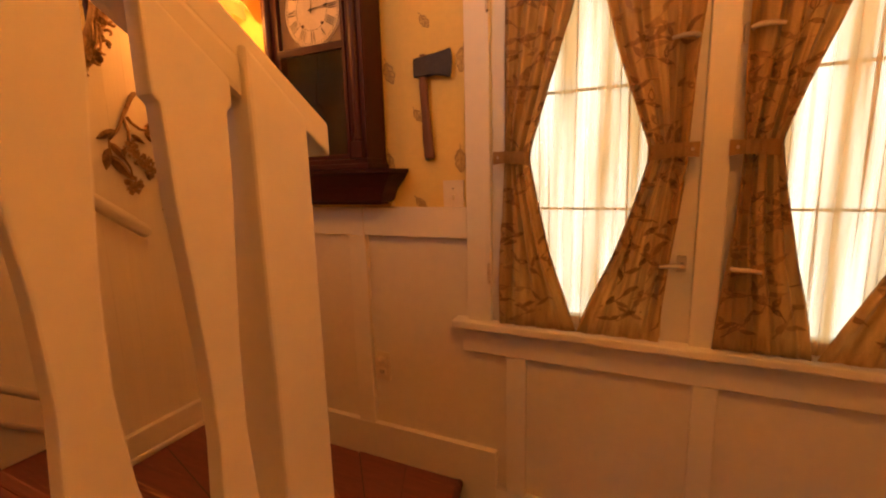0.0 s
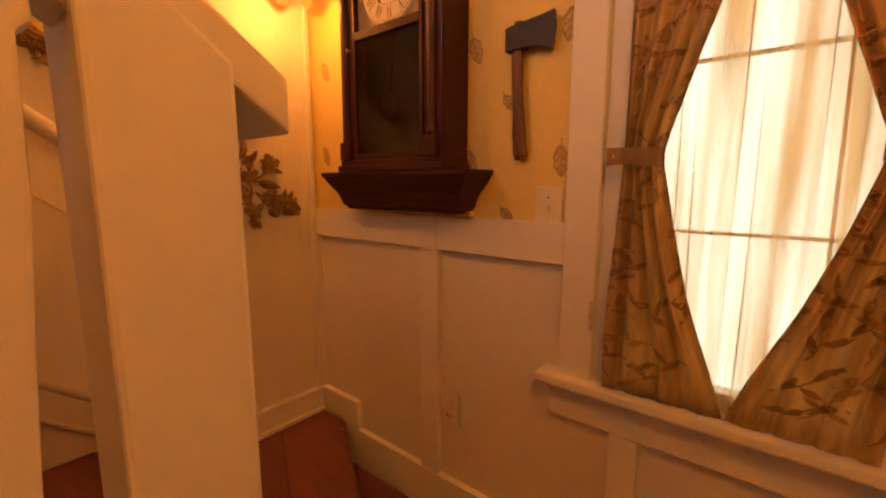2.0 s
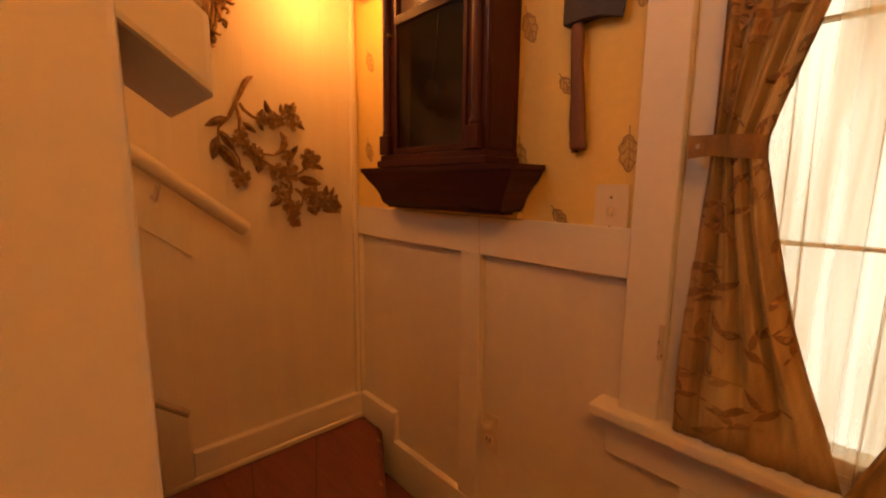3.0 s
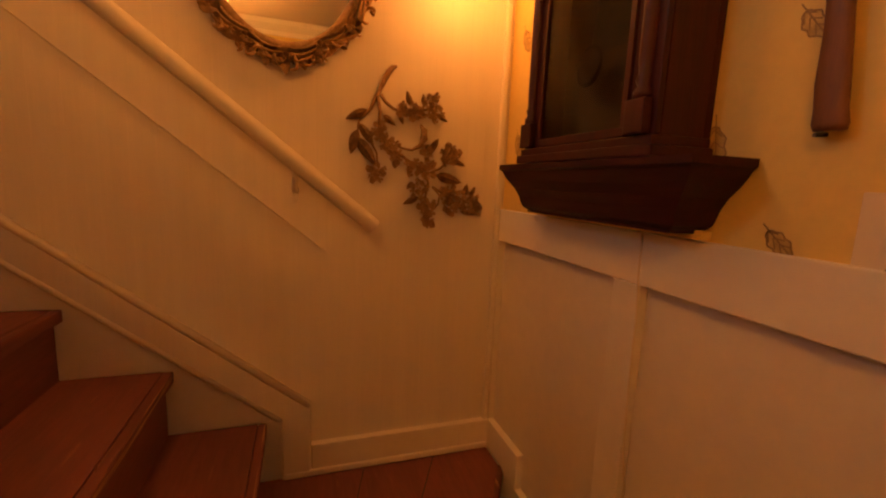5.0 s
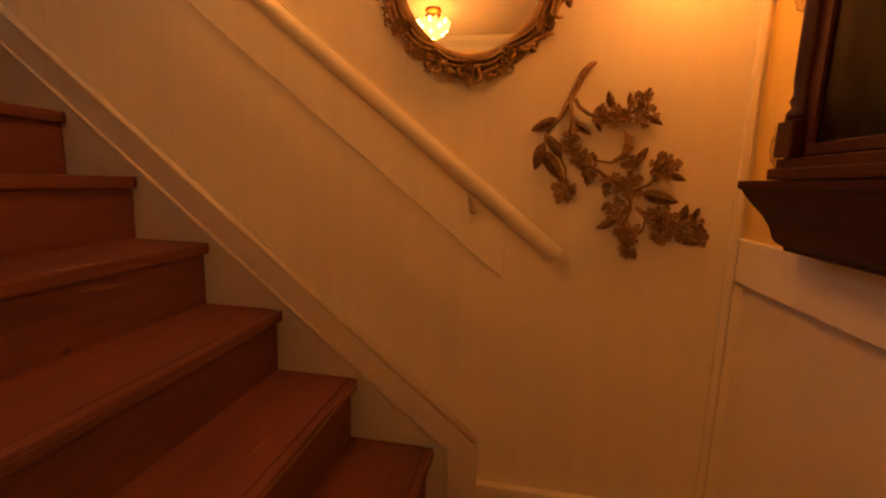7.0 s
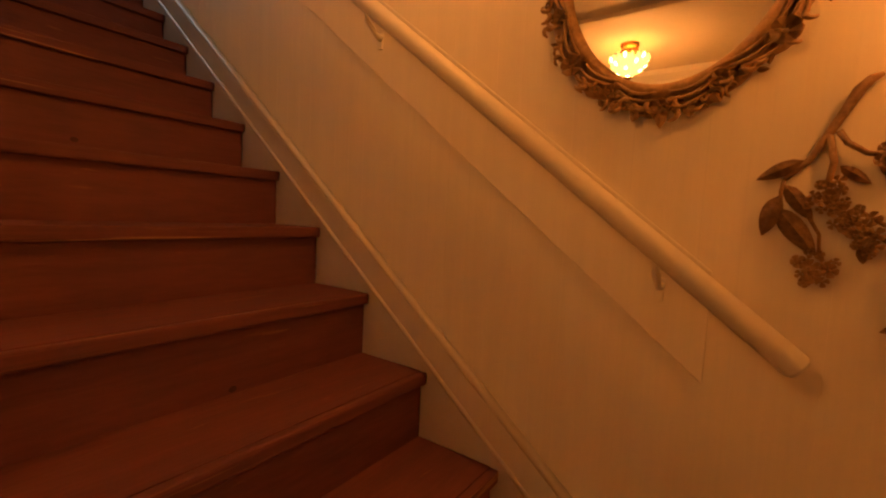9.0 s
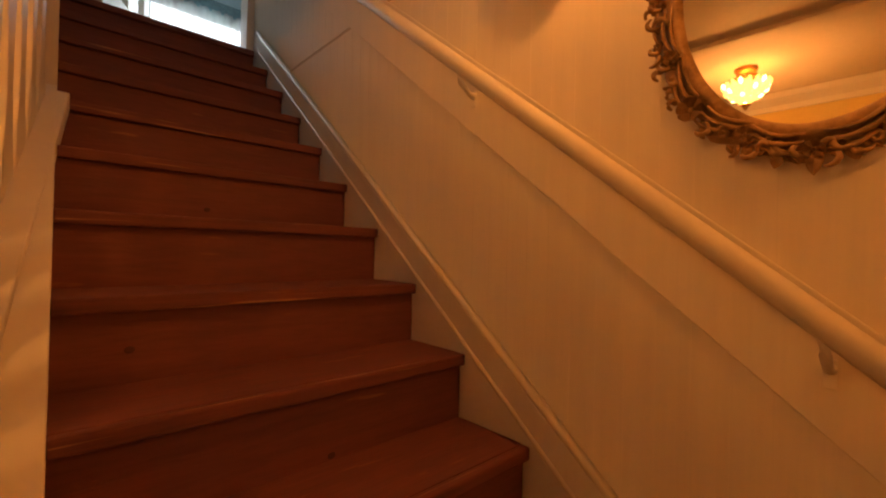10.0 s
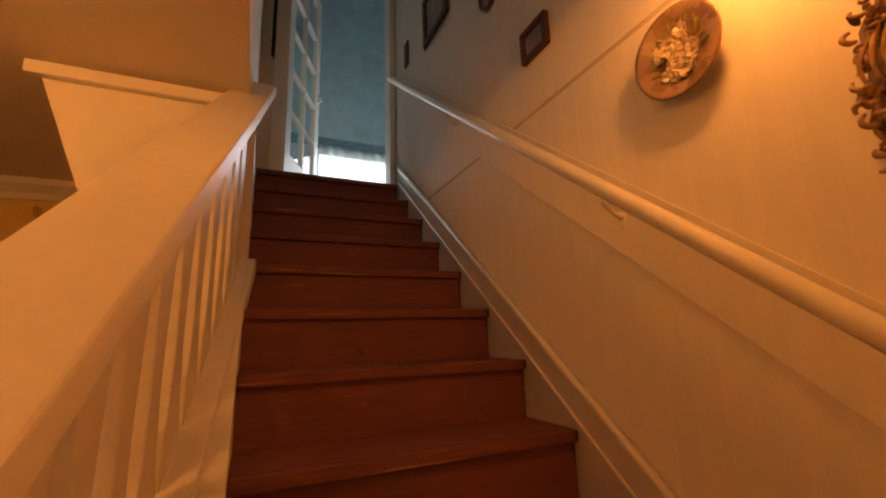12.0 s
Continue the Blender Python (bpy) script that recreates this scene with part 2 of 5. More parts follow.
def tube(pts, r, sides=10, bm=None, caps=True):
    """A round bar along points; r is one radius or one for each point."""
    own = bmesh.new()
    pts = [Vector(p) for p in pts]
    rs = r if isinstance(r, (list, tuple)) else [r] * len(pts)
    rings = []
    up = Vector((0.31, 0.17, 0.93))
    for i, p in enumerate(pts):
        d = (pts[min(i + 1, len(pts) - 1)] - pts[max(i - 1, 0)]).normalized()
        a = d.cross(up).normalized()
        b = d.cross(a)
        rings.append([own.verts.new(p + rs[i] * (math.cos(k * math.tau / sides) * a + math.sin(k * math.tau / sides) * b)) for k in range(sides)])
    for u, v in zip(rings, rings[1:]):
        for k in range(sides):
            own.faces.new((u[k], u[(k + 1) % sides], v[(k + 1) % sides], v[k]))
    if caps:
        own.faces.new(rings[0])
        own.faces.new(rings[-1][::-1])
    bmesh.ops.recalc_face_normals(own, faces=own.faces[:])
    return merge(bm, own)


def lathe(prof, m, sides=24, bm=None):
    """(radius, height) points turned about z, then posed by m."""
    own = bmesh.new()
    rings = [[own.verts.new(m @ Vector((r * math.cos(k * math.tau / sides), r * math.sin(k * math.tau / sides), h))) for k in range(sides)] for r, h in prof]
    for u, v in zip(rings, rings[1:]):
        for k in range(sides):
            own.faces.new((u[k], u[(k + 1) % sides], v[(k + 1) % sides], v[k]))
    bmesh.ops.remove_doubles(own, verts=own.verts[:], dist=1e-5)
    bmesh.ops.recalc_face_normals(own, faces=own.faces[:])
    return merge(bm, own)


def blade(m, length, width, bulge=0.25, bm=None, n=6, thick=0.0):
    """A pointed leaf along local x, raised along its midrib in local z."""
    own = bmesh.new()
    mid, l, r = [], [], []
    for i in range(n + 1):
        u = i / n
        w = width * 0.5 * math.sin(math.pi * u ** 0.8) ** 0.8 + 0.0004
        h = bulge * width * math.sin(math.pi * u)
        mid.append(own.verts.new(m @ Vector((u * length, 0, h + thick))))
        l.append(own.verts.new(m @ Vector((u * length, w, thick * 0.5))))
        r.append(own.verts.new(m @ Vector((u * length, -w, thick * 0.5))))
    for i in range(n):
        own.faces.new((mid[i], mid[i + 1], l[i + 1], l[i]))
        own.faces.new((mid[i + 1], mid[i], r[i], r[i + 1]))
    return merge(bm, own)


def structure(name, label, category="wall", at=(0, 0, 0)):
    return thing(name, at, label, category, kind="structure")


# ---------------------------------------------------------------- shell of the place
EX, SY = 1.045, -1.25               # far east and south faces of the hall
WIN = ((-0.244, 0.338), (0.401, 0.935))
WZ0, WZ1 = 0.85, 2.25

wall_n = structure("wall_north", "cream panelled wall with yellow leaf wallpaper above", at=(0.6, NY, F))
PY = NY + 0.014                  # face of the recessed panels and of the wallpaper
TH = PY + 0.16
for z0, z1, m in ((F - 0.05, 1.225, PANEL), (1.225, TOPC, PAPER)):
    spans = ((WX - 0.2, WIN[0][0]), (WIN[0][1], WIN[1][0]), (WIN[1][1], EX + 0.2))
    bm = bmesh.new()
    for a, b in spans:
        box(a, b, PY + (0.008 if m is PANEL else 0), TH, z0, z1, bm=bm)
    for a, b in WIN:
        if z0 < WZ0:
            box(a, b, PY + (0.008 if m is PANEL else 0), TH, z0, WZ0, bm=bm)
        if z1 > WZ1:
            box(a, b, PY, TH, WZ1, z1, bm=bm)
    part("wallpaper" if m is PAPER else "panel_board", bm, m, wall_n)

# frame boards over the panels
BV = 0.003


def nboard(x0, x1, z0, z1, y=NY, name="board"):
    return part(name, box(x0, x1, y, PY + 0.012, z0, z1, BV), WHITE, wall_n)


nboard(WX, -0.326, 1.131, 1.237, NY, "top_rail")
nboard(-0.818, -0.742, 0.36, 1.131, NY, "stile")
nboard(WX, WX + 0.016, 0.476, 1.131, NY, "stile")
part("baseboard", prism([(WX, W1), (WX, 0.476), (-1.160, 0.476), (-1.160, 0.360), (-0.232, 0.360), (-0.232, F), (-0.40, F),
                         (-0.40, W2 - .02), (-1.262, W2 - .02), (-1.262, W1)], "y", NY - 0.001, PY + 0.012, BV), WHITE, wall_n)
nboard(-0.195, -0.127, F + 0.166, 0.731, NY, "stile")
nboard(-0.232, EX, F, F + 0.166, NY, "baseboard")
for x in (0.357, 0.907):
    nboard(x, x + 0.062, F + 0.166, 0.731, NY, "stile")
nboard(-0.352, EX, 0.731, 0.826, NY, "apron")
# window sill and casings
part("window_sill", box(-0.377, EX, NY - 0.040, PY + 0.02, 0.826, 0.852, 0.006), WHITE, wall_n)
for a, b in ((-0.326, -0.244), (0.338, 0.401), (0.935, 1.017)):
    part("window_casing", box(a, b, NY - 0.010, PY + 0.004, 0.842, 2.33, 0.003), WHITE, wall_n)
part("window_casing", box(-0.345, 1.037, NY - 0.012, PY + 0.004, WZ1, 2.36, 0.003), WHITE, wall_n)

wall_w = structure("wall_west", "cream painted vertical-grain panelled stair wall", at=(WX, 0.4, F))
part("panel_board", box(WX - 0.16, WX, -1.42, TH, F - 0.05, 2.403), WALLP, wall_w)
part("panel_board", box(WX - 0.16, WX - 0.004, -1.42, TH, 2.421, TOPC), WALLP, wall_w)
part("joint_strip", box(WX - 0.16, WX - 0.006, -1.42, TH, 2.403, 2.421), mat("dusty_joint", (0.58, 0.47, 0.33), 0.7, 0.1, 10), wall_w)
part("corner_bead", box(WX, WX + 0.016, NY - 0.020, NY - 0.002, 0.476, CEIL, 0.004), WHITE, wall_w)

# fine vertical beads of the boarding
for k in range(52):
    y = -1.30 + k * 0.0665
    zb = max(0.478, S1Z + (S1Y - y) * RISE / RUN + 0.16)
    part("bead", box(WX - 0.001, WX + 0.0005, y, y + 0.003, zb, 2.402), WALLP, wall_w)
    part("bead", box(WX - 0.005, WX - 0.0035, y, y + 0.003, 2.422, 4.9), WALLP, wall_w)

# sloping skirting with a capped strip, turning down to the landing's baseboard
SL = RISE / RUN


def nz(y):
    return S1Z + (S1Y - y) * SL


part("skirting", prism([(1.452, W1), (1.452, 0.570), (-1.16, 0.570 + 2.612 * SL), (-1.16, nz(-1.16) - 0.5), (1.30, W1)], "x", WX, WX + 0.010, 0.0), WHITE, wall_w)
part("skirting_cap", prism([(1.54, W1), (1.54, 0.618), (-1.16, 0.618 + 2.70 * SL), (-1.16, 0.574 + 2.612 * SL), (1.452, 0.574), (1.452, W1)], "x", WX, WX + 0.028, 0.007), WALLP, wall_w)
part("baseboard", box(WX, WX + 0.024, 1.541, NY - 0.003, W1, 0.478, 0.004), WHITE, wall_w)
part("shoe_moulding", box(WX, WX + 0.030, 1.46, NY - 0.003, W1, 0.394, 0.006), WHITE, wall_w)
for dz, y0, r in ((0.616, 1.536, 0.012), (0.578, 1.449, 0.009)):
    part("skirting_bead", tube([(WX + 0.024, y0, dz), (WX + 0.024, -1.15, dz + (y0 + 1.15) * SL)], r, 10), WALLP, wall_w, smooth=True)
# backing board of the handrail
part("rail_backing_board", prism([(1.587, 1.096), (-1.15, 1.096 + 2.737 * 0.80), (-1.15, 1.316 + 2.737 * 0.80), (1.587, 1.316)], "x", WX, WX + 0.007, 0.002), WALLP, wall_w)

for nm, a in (("wall_east", (EX, EX + 0.15, SY - 0.15, TH, F - 0.05, CEIL)), ("wall_south", (-0.32, EX, SY - 0.15, SY, F - 0.05, CEIL))):
    w = structure(nm, "yellow wallpapered plain wall of the hall", at=((a[0] + a[1]) / 2, (a[2] + a[3]) / 2, F))
    part("wallpaper", box(*a), PAPER, w)
    if nm == "wall_south":
        part("crown_moulding", prism([(SY, CEIL), (SY + 0.07, CEIL), (SY + 0.06, CEIL - 0.03), (SY + 0.02, CEIL - 0.07), (SY + 0.015, CEIL - 0.10), (SY, CEIL - 0.10)], "x", 0.0, EX), WHITE, w)
        part("dado", box(0.0, EX, SY, SY + 0.012, F, 1.20), PANEL, w)
    else:
        part("crown_moulding", prism([(EX, CEIL), (EX - 0.07, CEIL), (EX - 0.06, CEIL - 0.03), (EX - 0.02, CEIL - 0.07), (EX - 0.015, CEIL - 0.10), (EX, CEIL - 0.10)], "y", SY, NY), WHITE, w)
        part("dado", box(EX - 0.012, EX, SY, NY, F, 1.20), PANEL, w)

fl = structure("floor", "dark red-brown painted board floor of the hall", "floor", at=(0.8, 0, F))
part("subfloor", box(-0.5, EX, SY, NY, F - 0.10, F - 0.031), TREAD, fl)
for i in range(16):
    y = SY + i * 0.216
    part("floor_board", box(-0.5, EX, y + 0.002, min(y + 0.214, NY), F - 0.03, F, 0.002), TREAD, fl)

part("ceiling_hall", (lambda bm: box(-0.45, EX, SY, 1.05, CEIL, CEIL + 0.15, bm=box(WX, EX, 1.05, NY, CEIL, CEIL + 0.15, bm=bm)))(bmesh.new()), CEILM)
tagged(bpy.data.objects["ceiling_hall"], "plain cream painted ceiling of the hall", "ceiling", kind="structure")
part("ceiling_stairwell", box(WX - 0.1, -0.3, -1.3, 1.2, TOPC, TOPC + 0.08), CEILM)
tagged(bpy.data.objects["ceiling_stairwell"], "plain cream painted ceiling above the stairs", "ceiling", kind="structure")
ws = structure("wall_stairwell", "cream painted wall around the upper stairwell", at=(-0.4, 0.0, CEIL))
part("wall_board", box(-0.45, -0.36, -1.30, 1.14, CEIL + 0.15, TOPC), CEILM, ws)
part("wall_board", box(WX, -0.45, 1.05, 1.14, CEIL + 0.15, TOPC), CEILM, ws)
part("wall_board", box(-0.47, -0.37, -1.30, -0.28, nz(-0.3) - 0.9, CEIL - 0.001), CEILM, ws)
cbm = structure("ceiling_beam", "cream painted beam across the hall ceiling", "beam", at=(0.04, 0.5, CEIL))
part("beam_board", box(0.0, 0.075, 0.75, NY - 0.005, CEIL - 0.024, CEIL - 0.001, 0.004), CEILM, cbm)
bh = structure("wall_end_panel", "white tapered end panel with crown trim under the upper floor", at=(0, -0.06, CEIL))
part("end_panel", prism([(-0.42, CEIL - 0.001), (0.142, CEIL - 0.001), (-0.14, 1.70), (-0.42, 1.70)], "y", -0.10, -0.02, 0.004), WHITE, bh)
part("crown_trim", box(-0.46, 0.156, -0.02, 0.012, CEIL - 0.060, CEIL - 0.018, 0.006), WHITE, bh)

# ---------------------------------------------------------------- windows
part("sky_backdrop", box(-3, 4, 6.0, 6.02, -1, 6), SKYB)
tagged(bpy.data.objects["sky_backdrop"], "bright hazy daylight outside the windows", "backdrop", kind="structure")
SYF = NY + 0.012                 # front of the sashes


def bar(x0, x1, z0, z1, y0=SYF, y1=SYF + 0.035):
    return box(x0, x1, y0, y1, z0, z1, 0.003)


def window(i, a, b):
    w = structure("window_%d" % i, "white painted casement window with horizontal glazing bars", "window", at=((a + b) / 2, SYF, WZ0))
    fw = 0.082
    for x0, x1, z0, z1 in ((a, a + fw, WZ0, WZ1), (b - fw, b, WZ0, WZ1), (a + fw, b - fw, WZ0, WZ0 + 0.05), (a + fw, b - fw, WZ1 - 0.05, WZ1)):
        part("sash", bar(x0, x1, z0, z1), WHITE, w)
    zs = [WZ0 + 0.05, 1.233, 1.579, 1.925, WZ1 - 0.05]
    for z in zs[1:-1]:
        part("glazing_bar", bar(a + fw, b - fw, z - 0.0035, z + 0.0035, SYF + 0.01, SYF + 0.03), WHITE, w)
    for z0, z1 in zip(zs, zs[1:]):
        p = part("pane", box(a + fw, b - fw, SYF + 0.019, SYF + 0.022, z0, z1), PANE, w)
        p.visible_shadow = False
    # hinges on the outer side, fastener handles on the inner side
    hx, lx, s = (a - 0.004, b - 0.030, -1) if i == 1 else (b + 0.004, a + 0.02, 1)
    for z in (1.02, 1.86):
        part("hinge", tube([(hx, NY - 0.013, z - 0.035), (hx, NY - 0.013, z - 0.033), (hx, NY - 0.013, z + 0.035)], 0.005, 8), HINGEP, w, "chipped white painted hinge")
    for z in (1.085, 1.668):
        h = part("latch", box(lx - 0.011, lx + 0.011, SYF - 0.022, SYF - 0.001, z - 0.022, z + 0.022, 0.003), CHROME, w, "worn nickel casement latch")
        part("latch_lever", tube([(lx, SYF - 0.020, z), (lx, NY - 0.044, z), (lx + s * 0.010, NY - 0.052, z + 0.001), (lx + s * 0.030, NY - 0.054, z + 0.001), (lx + s * 0.058, NY - 0.054, z - 0.003)], [0.006, 0.006, 0.006, 0.0065, 0.0045], 8), CHROME, h)


for i, (a, b) in enumerate(WIN):
    window(i + 1, a, b)


# inset of the outer edge at the top, the tieback and the hem
OUTER = {(0, -1): (0.055, 0.050, 0.032), (0, 1): (-0.002, 0.036, 0.074), (1, -1): (0.008, 0.022, -0.006), (1, 1): (0.02, 0.05, 0.03)}


def curtain_edges(a, b, side):
    c = (a + b) / 2
    top, tie, hem = OUTER[(0 if a < 0 else 1, side)]
    # height, outer inset, half opening
    return c, [(0.862, hem, 0.004), (0.95, hem + (tie - hem) * 0.12, 0.030), (1.10, hem + (tie - hem) * 0.38, 0.085), (1.25, hem + (tie - hem) * 0.7, 0.130),
               (1.375, tie, 0.163), (1.405, tie, 0.163), (1.52, tie + (top - tie) * 0.25, 0.128), (1.66, tie + (top - tie) * 0.5, 0.080),
               (1.80, tie + (top - tie) * 0.75, 0.040), (1.95, top, 0.012), (2.20, top, 0.003)]


def lerp_rows(rows, z):
    for u, v in zip(rows, rows[1:]):
        if z <= v[0]:
            k = (z - u[0]) / (v[0] - u[0])
            return [p + (q - p) * k for p, q in zip(u, v)]
    return list(rows[-1])


def cloth_y(u, z, seed):
    """Soft pleats that spread from the tieback towards the hem and the rod."""
    k = min(1.0, abs(z - 1.39) / 0.45)
    w = u * 25 + seed + 0.9 * math.sin(z * 2.1 + seed) + 1.6 * (u - 0.5) * math.sin(z * 3.7 + seed * 3)
    ridge = 1.0 - 2.0 * abs(math.sin(w * 0.5)) ** 0.75
    f = ridge * (0.011 + 0.005 * k) + math.sin(u * 47 + z * 2.6 + seed * 2) * 0.0030 + 0.004 * math.sin(z * 11 + u * 5 + seed)
    hem = max(0.0, 1 - abs(z - 0.875) / 0.05) * math.sin(u * 90 + seed) * 0.0022
    return f * (0.26 + 0.74 * min(1.0, max(0.0, (z - 0.868) / 0.16))) + hem


def cc(c, a, z):
    """The middle of the opening, which leans to one side at the hem."""
    return c + (-0.055 if a > 0 else -0.011) * max(0.0, 1 - (z - 0.868) / 0.5)


def curtain_panel(a, b, side, seed, th):
    c, rows = curtain_edges(a, b, side)
    bm = bmesh.new()
    nu, nzs = 84, 72
    grid = []

    def at(u, z):
        _, ins, half = lerp_rows(rows, z)
        xo = a + ins if side < 0 else b - ins
        xi = cc(c, a, z) + side * half
        x = xo + (xi - xo) * u + 0.004 * math.sin(z * 9 + u * 7 + seed)
        return Vector((x, NY - 0.022 + cloth_y(u, z, seed), z))
    for j in range(nzs + 1):
        z = 0.858 + (2.20 - 0.858) * j / nzs
        grid.append([bm.verts.new(at(i / nu, z)) for i in range(nu + 1)])
    for j in range(nzs):
        for i in range(nu):
            bm.faces.new((grid[j][i], grid[j][i + 1], grid[j + 1][i + 1], grid[j + 1][i]))
    bmesh.ops.solidify(bm, geom=bm.faces[:], thickness=0.0015)
    part("cloth", bm, CLOTH, th, smooth=True)
    # woven leaf sprays lying on the folds
    dark_bm, pale_bm = bmesh.new(), bmesh.new()
    rnd = random.Random(int(seed * 100))
    for k in range(64):
        u0, z0 = 0.08 + 0.84 * ((k * 0.618) % 1.0), 0.885 + (k + rnd.random()) * (1.26 / 64)
        ang = rnd.choice((0.5, 2.6)) + rnd.uniform(-0.6, 0.6)
        bm = pale_bm if k % 3 == 1 else dark_bm
        p0 = at(u0, z0)

        def lay(px, pz):
            _, ins, half = lerp_rows(rows, pz)
            xo = a + ins if side < 0 else b - ins
            xi = cc(c, a, pz) + side * half
            u = max(0.02, min(0.98, (px - xo) / (xi - xo)))
            q = at(u, pz)
            return Vector((q.x, q.y - 0.0028, q.z))
        stem = [lay(p0.x + 0.085 * t * math.cos(ang + 0.5 * t), p0.z + 0.085 * t * math.sin(ang + 0.5 * t)) for t in (0, 0.25, 0.5, 0.75, 1)]
        for p, q in zip(stem, stem[1:]):
            d = Vector((-(q - p).z, 0, (q - p).x)).normalized() * 0.0017
            vs = [bm.verts.new(v) for v in (p - d, q - d, q + d, p + d)]
            bm.faces.new(vs)
        for t, s in ((0.2, 1), (0.5, -1), (0.75, 1), (1.0, 0)):
            bx, bz = p0.x + 0.085 * t * math.cos(ang + 0.5 * t), p0.z + 0.085 * t * math.sin(ang + 0.5 * t)
            la, ln, wd = ang + s * rnd.uniform(0.45, 0.9), rnd.uniform(0.030, 0.048), rnd.uniform(0.010, 0.0155)
            n = 6
            up, dn = [], []
            for i in range(n + 1):
                v = i / n
                w = wd * 0.5 * math.sin(math.pi * v ** 0.8)
                cx, cz = bx + ln * v * math.cos(la), bz + ln * v * math.sin(la)
                up.append(bm.verts.new(lay(cx - w * math.sin(la), cz + w * math.cos(la))))
                dn.append(bm.verts.new(lay(cx + w * math.sin(la), cz - w * math.cos(la))))
            for i in range(n):
                bm.faces.new((dn[i], dn[i + 1], up[i + 1], up[i]))
    tagged(part("leaf_weave", dark_bm, CLOTHL, th, "darker brown woven leaf pattern"), kind="stuff")
    tagged(part("leaf_weave", pale_bm, CLOTHH, th, "pale satin woven leaf pattern"), kind="stuff")
    # tieback
    xo = (a + 0.018 if a < 0 else a - 0.008) if side < 0 else b - 0.008
    xi = c + side * 0.161
    bm = bmesh.new()
    cols = []
    n = 14
    for i in range(n + 1):
        u = i / n
        x = xo + (xi - xo) * u
        y = NY - 0.030 - 0.014 * math.sin(u * math.pi) - 0.0015 * math.sin(u * 40)
        if u > 0.93:
            y += 0.012
        cols.append([bm.verts.new((x, y, z)) for z in (1.372 + 0.003 * math.sin(u * 5), 1.39, 1.412 - 0.004 * u)] if side < 0 else [bm.verts.new((x, y, z)) for z in (1.412 - 0.004 * u, 1.39, 1.372 + 0.003 * math.sin(u * 5))])
    for p, q in zip(cols, cols[1:]):
        for j in range(2):
            bm.faces.new((p[j], q[j], q[j + 1], p[j + 1]))
    bmesh.ops.solidify(bm, geom=bm.faces[:], thickness=0.0018)
    tb = part("tieback", bm, TIE, th)
    bx = xo - side * 0.018
    part("button", lathe([(0, 0), (0.005, 0), (0.005, 0.003), (0.0025, 0.005), (0, 0.005)], pose(bx, NY - 0.0335, 1.393, 90, 0, 0), 12), PLASTIC, tb, "small white button")


for wi, (a, b) in enumerate(WIN):
    for side in (-1, 1):
        t = thing("curtain", ((a + b) / 2 + side * 0.15, NY, 0.868), "tan satin curtain with brown leaves, tied back to the window", "curtain", "curtains")
        curtain_panel(a, b, side, 1.7 + wi * 2.3 + side * 0.8, t)
    bm = bmesh.new()
    rows = []
    n = 360
    rnd = random.Random(31 + wi)
    knots, k = [], 0.0
    while k < 1.05:                  # uneven gathers across the cloth
        knots.append((k, rnd.uniform(0.6, 1.5)))
        k += rnd.uniform(0.045, 0.12)
    for j in range(24):
        z = 0.862 + (2.20 - 0.862) * j / 23
        row = []
        for i in range(n + 1):
            u = i / n
            us = min(0.999, max(0.0, u + 0.012 * math.sin(z * 2.3 + u * 11 + wi) + 0.006 * math.sin(z * 5.1 + u * 23)))
            m = max(q for q in range(len(knots) - 1) if knots[q][0] <= us)
            (k0, w0), (k1, w1) = knots[m], knots[m + 1]
            f = (us - k0) / (k1 - k0)
            ph = math.tau * f
            amp = (0.010 + 0.006 * (w0 + (w1 - w0) * f)) * (k1 - k0) / 0.085
            amp *= 0.8 + 0.35 * math.sin(z * 2.7 + m * 1.9)
            row.append(bm.verts.new((a + 0.072 + (b - a - 0.144) * u + amp * 0.55 * math.sin(ph), NY + 0.0035 + 0.0042 * math.cos(ph), z)))
        rows.append(row)
    for p, q in zip(rows, rows[1:]):
        for i in range(n):
            bm.faces.new((p[i], p[i + 1], q[i + 1], q[i]))
    s = part("sheer_curtain", bm, SHEER, None, smooth=True)
    tagged(s, "thin white gathered voile curtain against the window", "curtain", "sheer curtains")
    for z in (0.874, 2.205):
        r = part("curtain_rod", tube([(a + 0.070, NY + 0.010, z), (b - 0.070, NY + 0.010, z)], 0.0018, 8), WHITE)
        tagged(r, "thin white curtain rod across the casement", "curtain rod", "curtain rods")

# ---------------------------------------------------------------- stairs
stairs = thing("staircase", (-0.9, 0.2, F), "red-brown painted wooden stairs with worn treads and winders", "staircase")
XL, XR = -0.47, WX + 0.012
for k in range(12):
    y, z = S1Y - k * RUN, S1Z + k * RISE
    last = k == 11
    yb = y - RUN - 0.030 if not last else y - 0.13
    part("tread", box(XR, XL, yb, y - 0.027, z - 0.034, z), TREAD, stairs)
    part("nosing", box(XR, XL, y - 0.026, y, z - 0.034, z + 0.0006, 0.006), NOSE, stairs)
    part("riser", box(XR, XL, y - 0.040, y - 0.022, z - RISE - 0.002, z - 0.034), TREAD, stairs)
for k, x, dz in ((3, -0.966, 0.132), (4, -0.60, 0.07), (6, -0.86, 0.10)):
    kb = lathe([(0, 0.0006), (0.005, 0.0006), (0.008, 0)], pose(x, S1Y - k * RUN - 0.0215, S1Z + k * RISE - dz - 0.05, -90, 0, 0) @ Matrix.Diagonal((1.3, 1, 1, 1)), 14)
    part("knot", kb, mat("dark_knot", (0.10, 0.032, 0.026), 0.7, 0.2, 40), stairs)
E1 = (-1.268, NY - 0.002)
E2 = (-0.378, NY - 0.002)
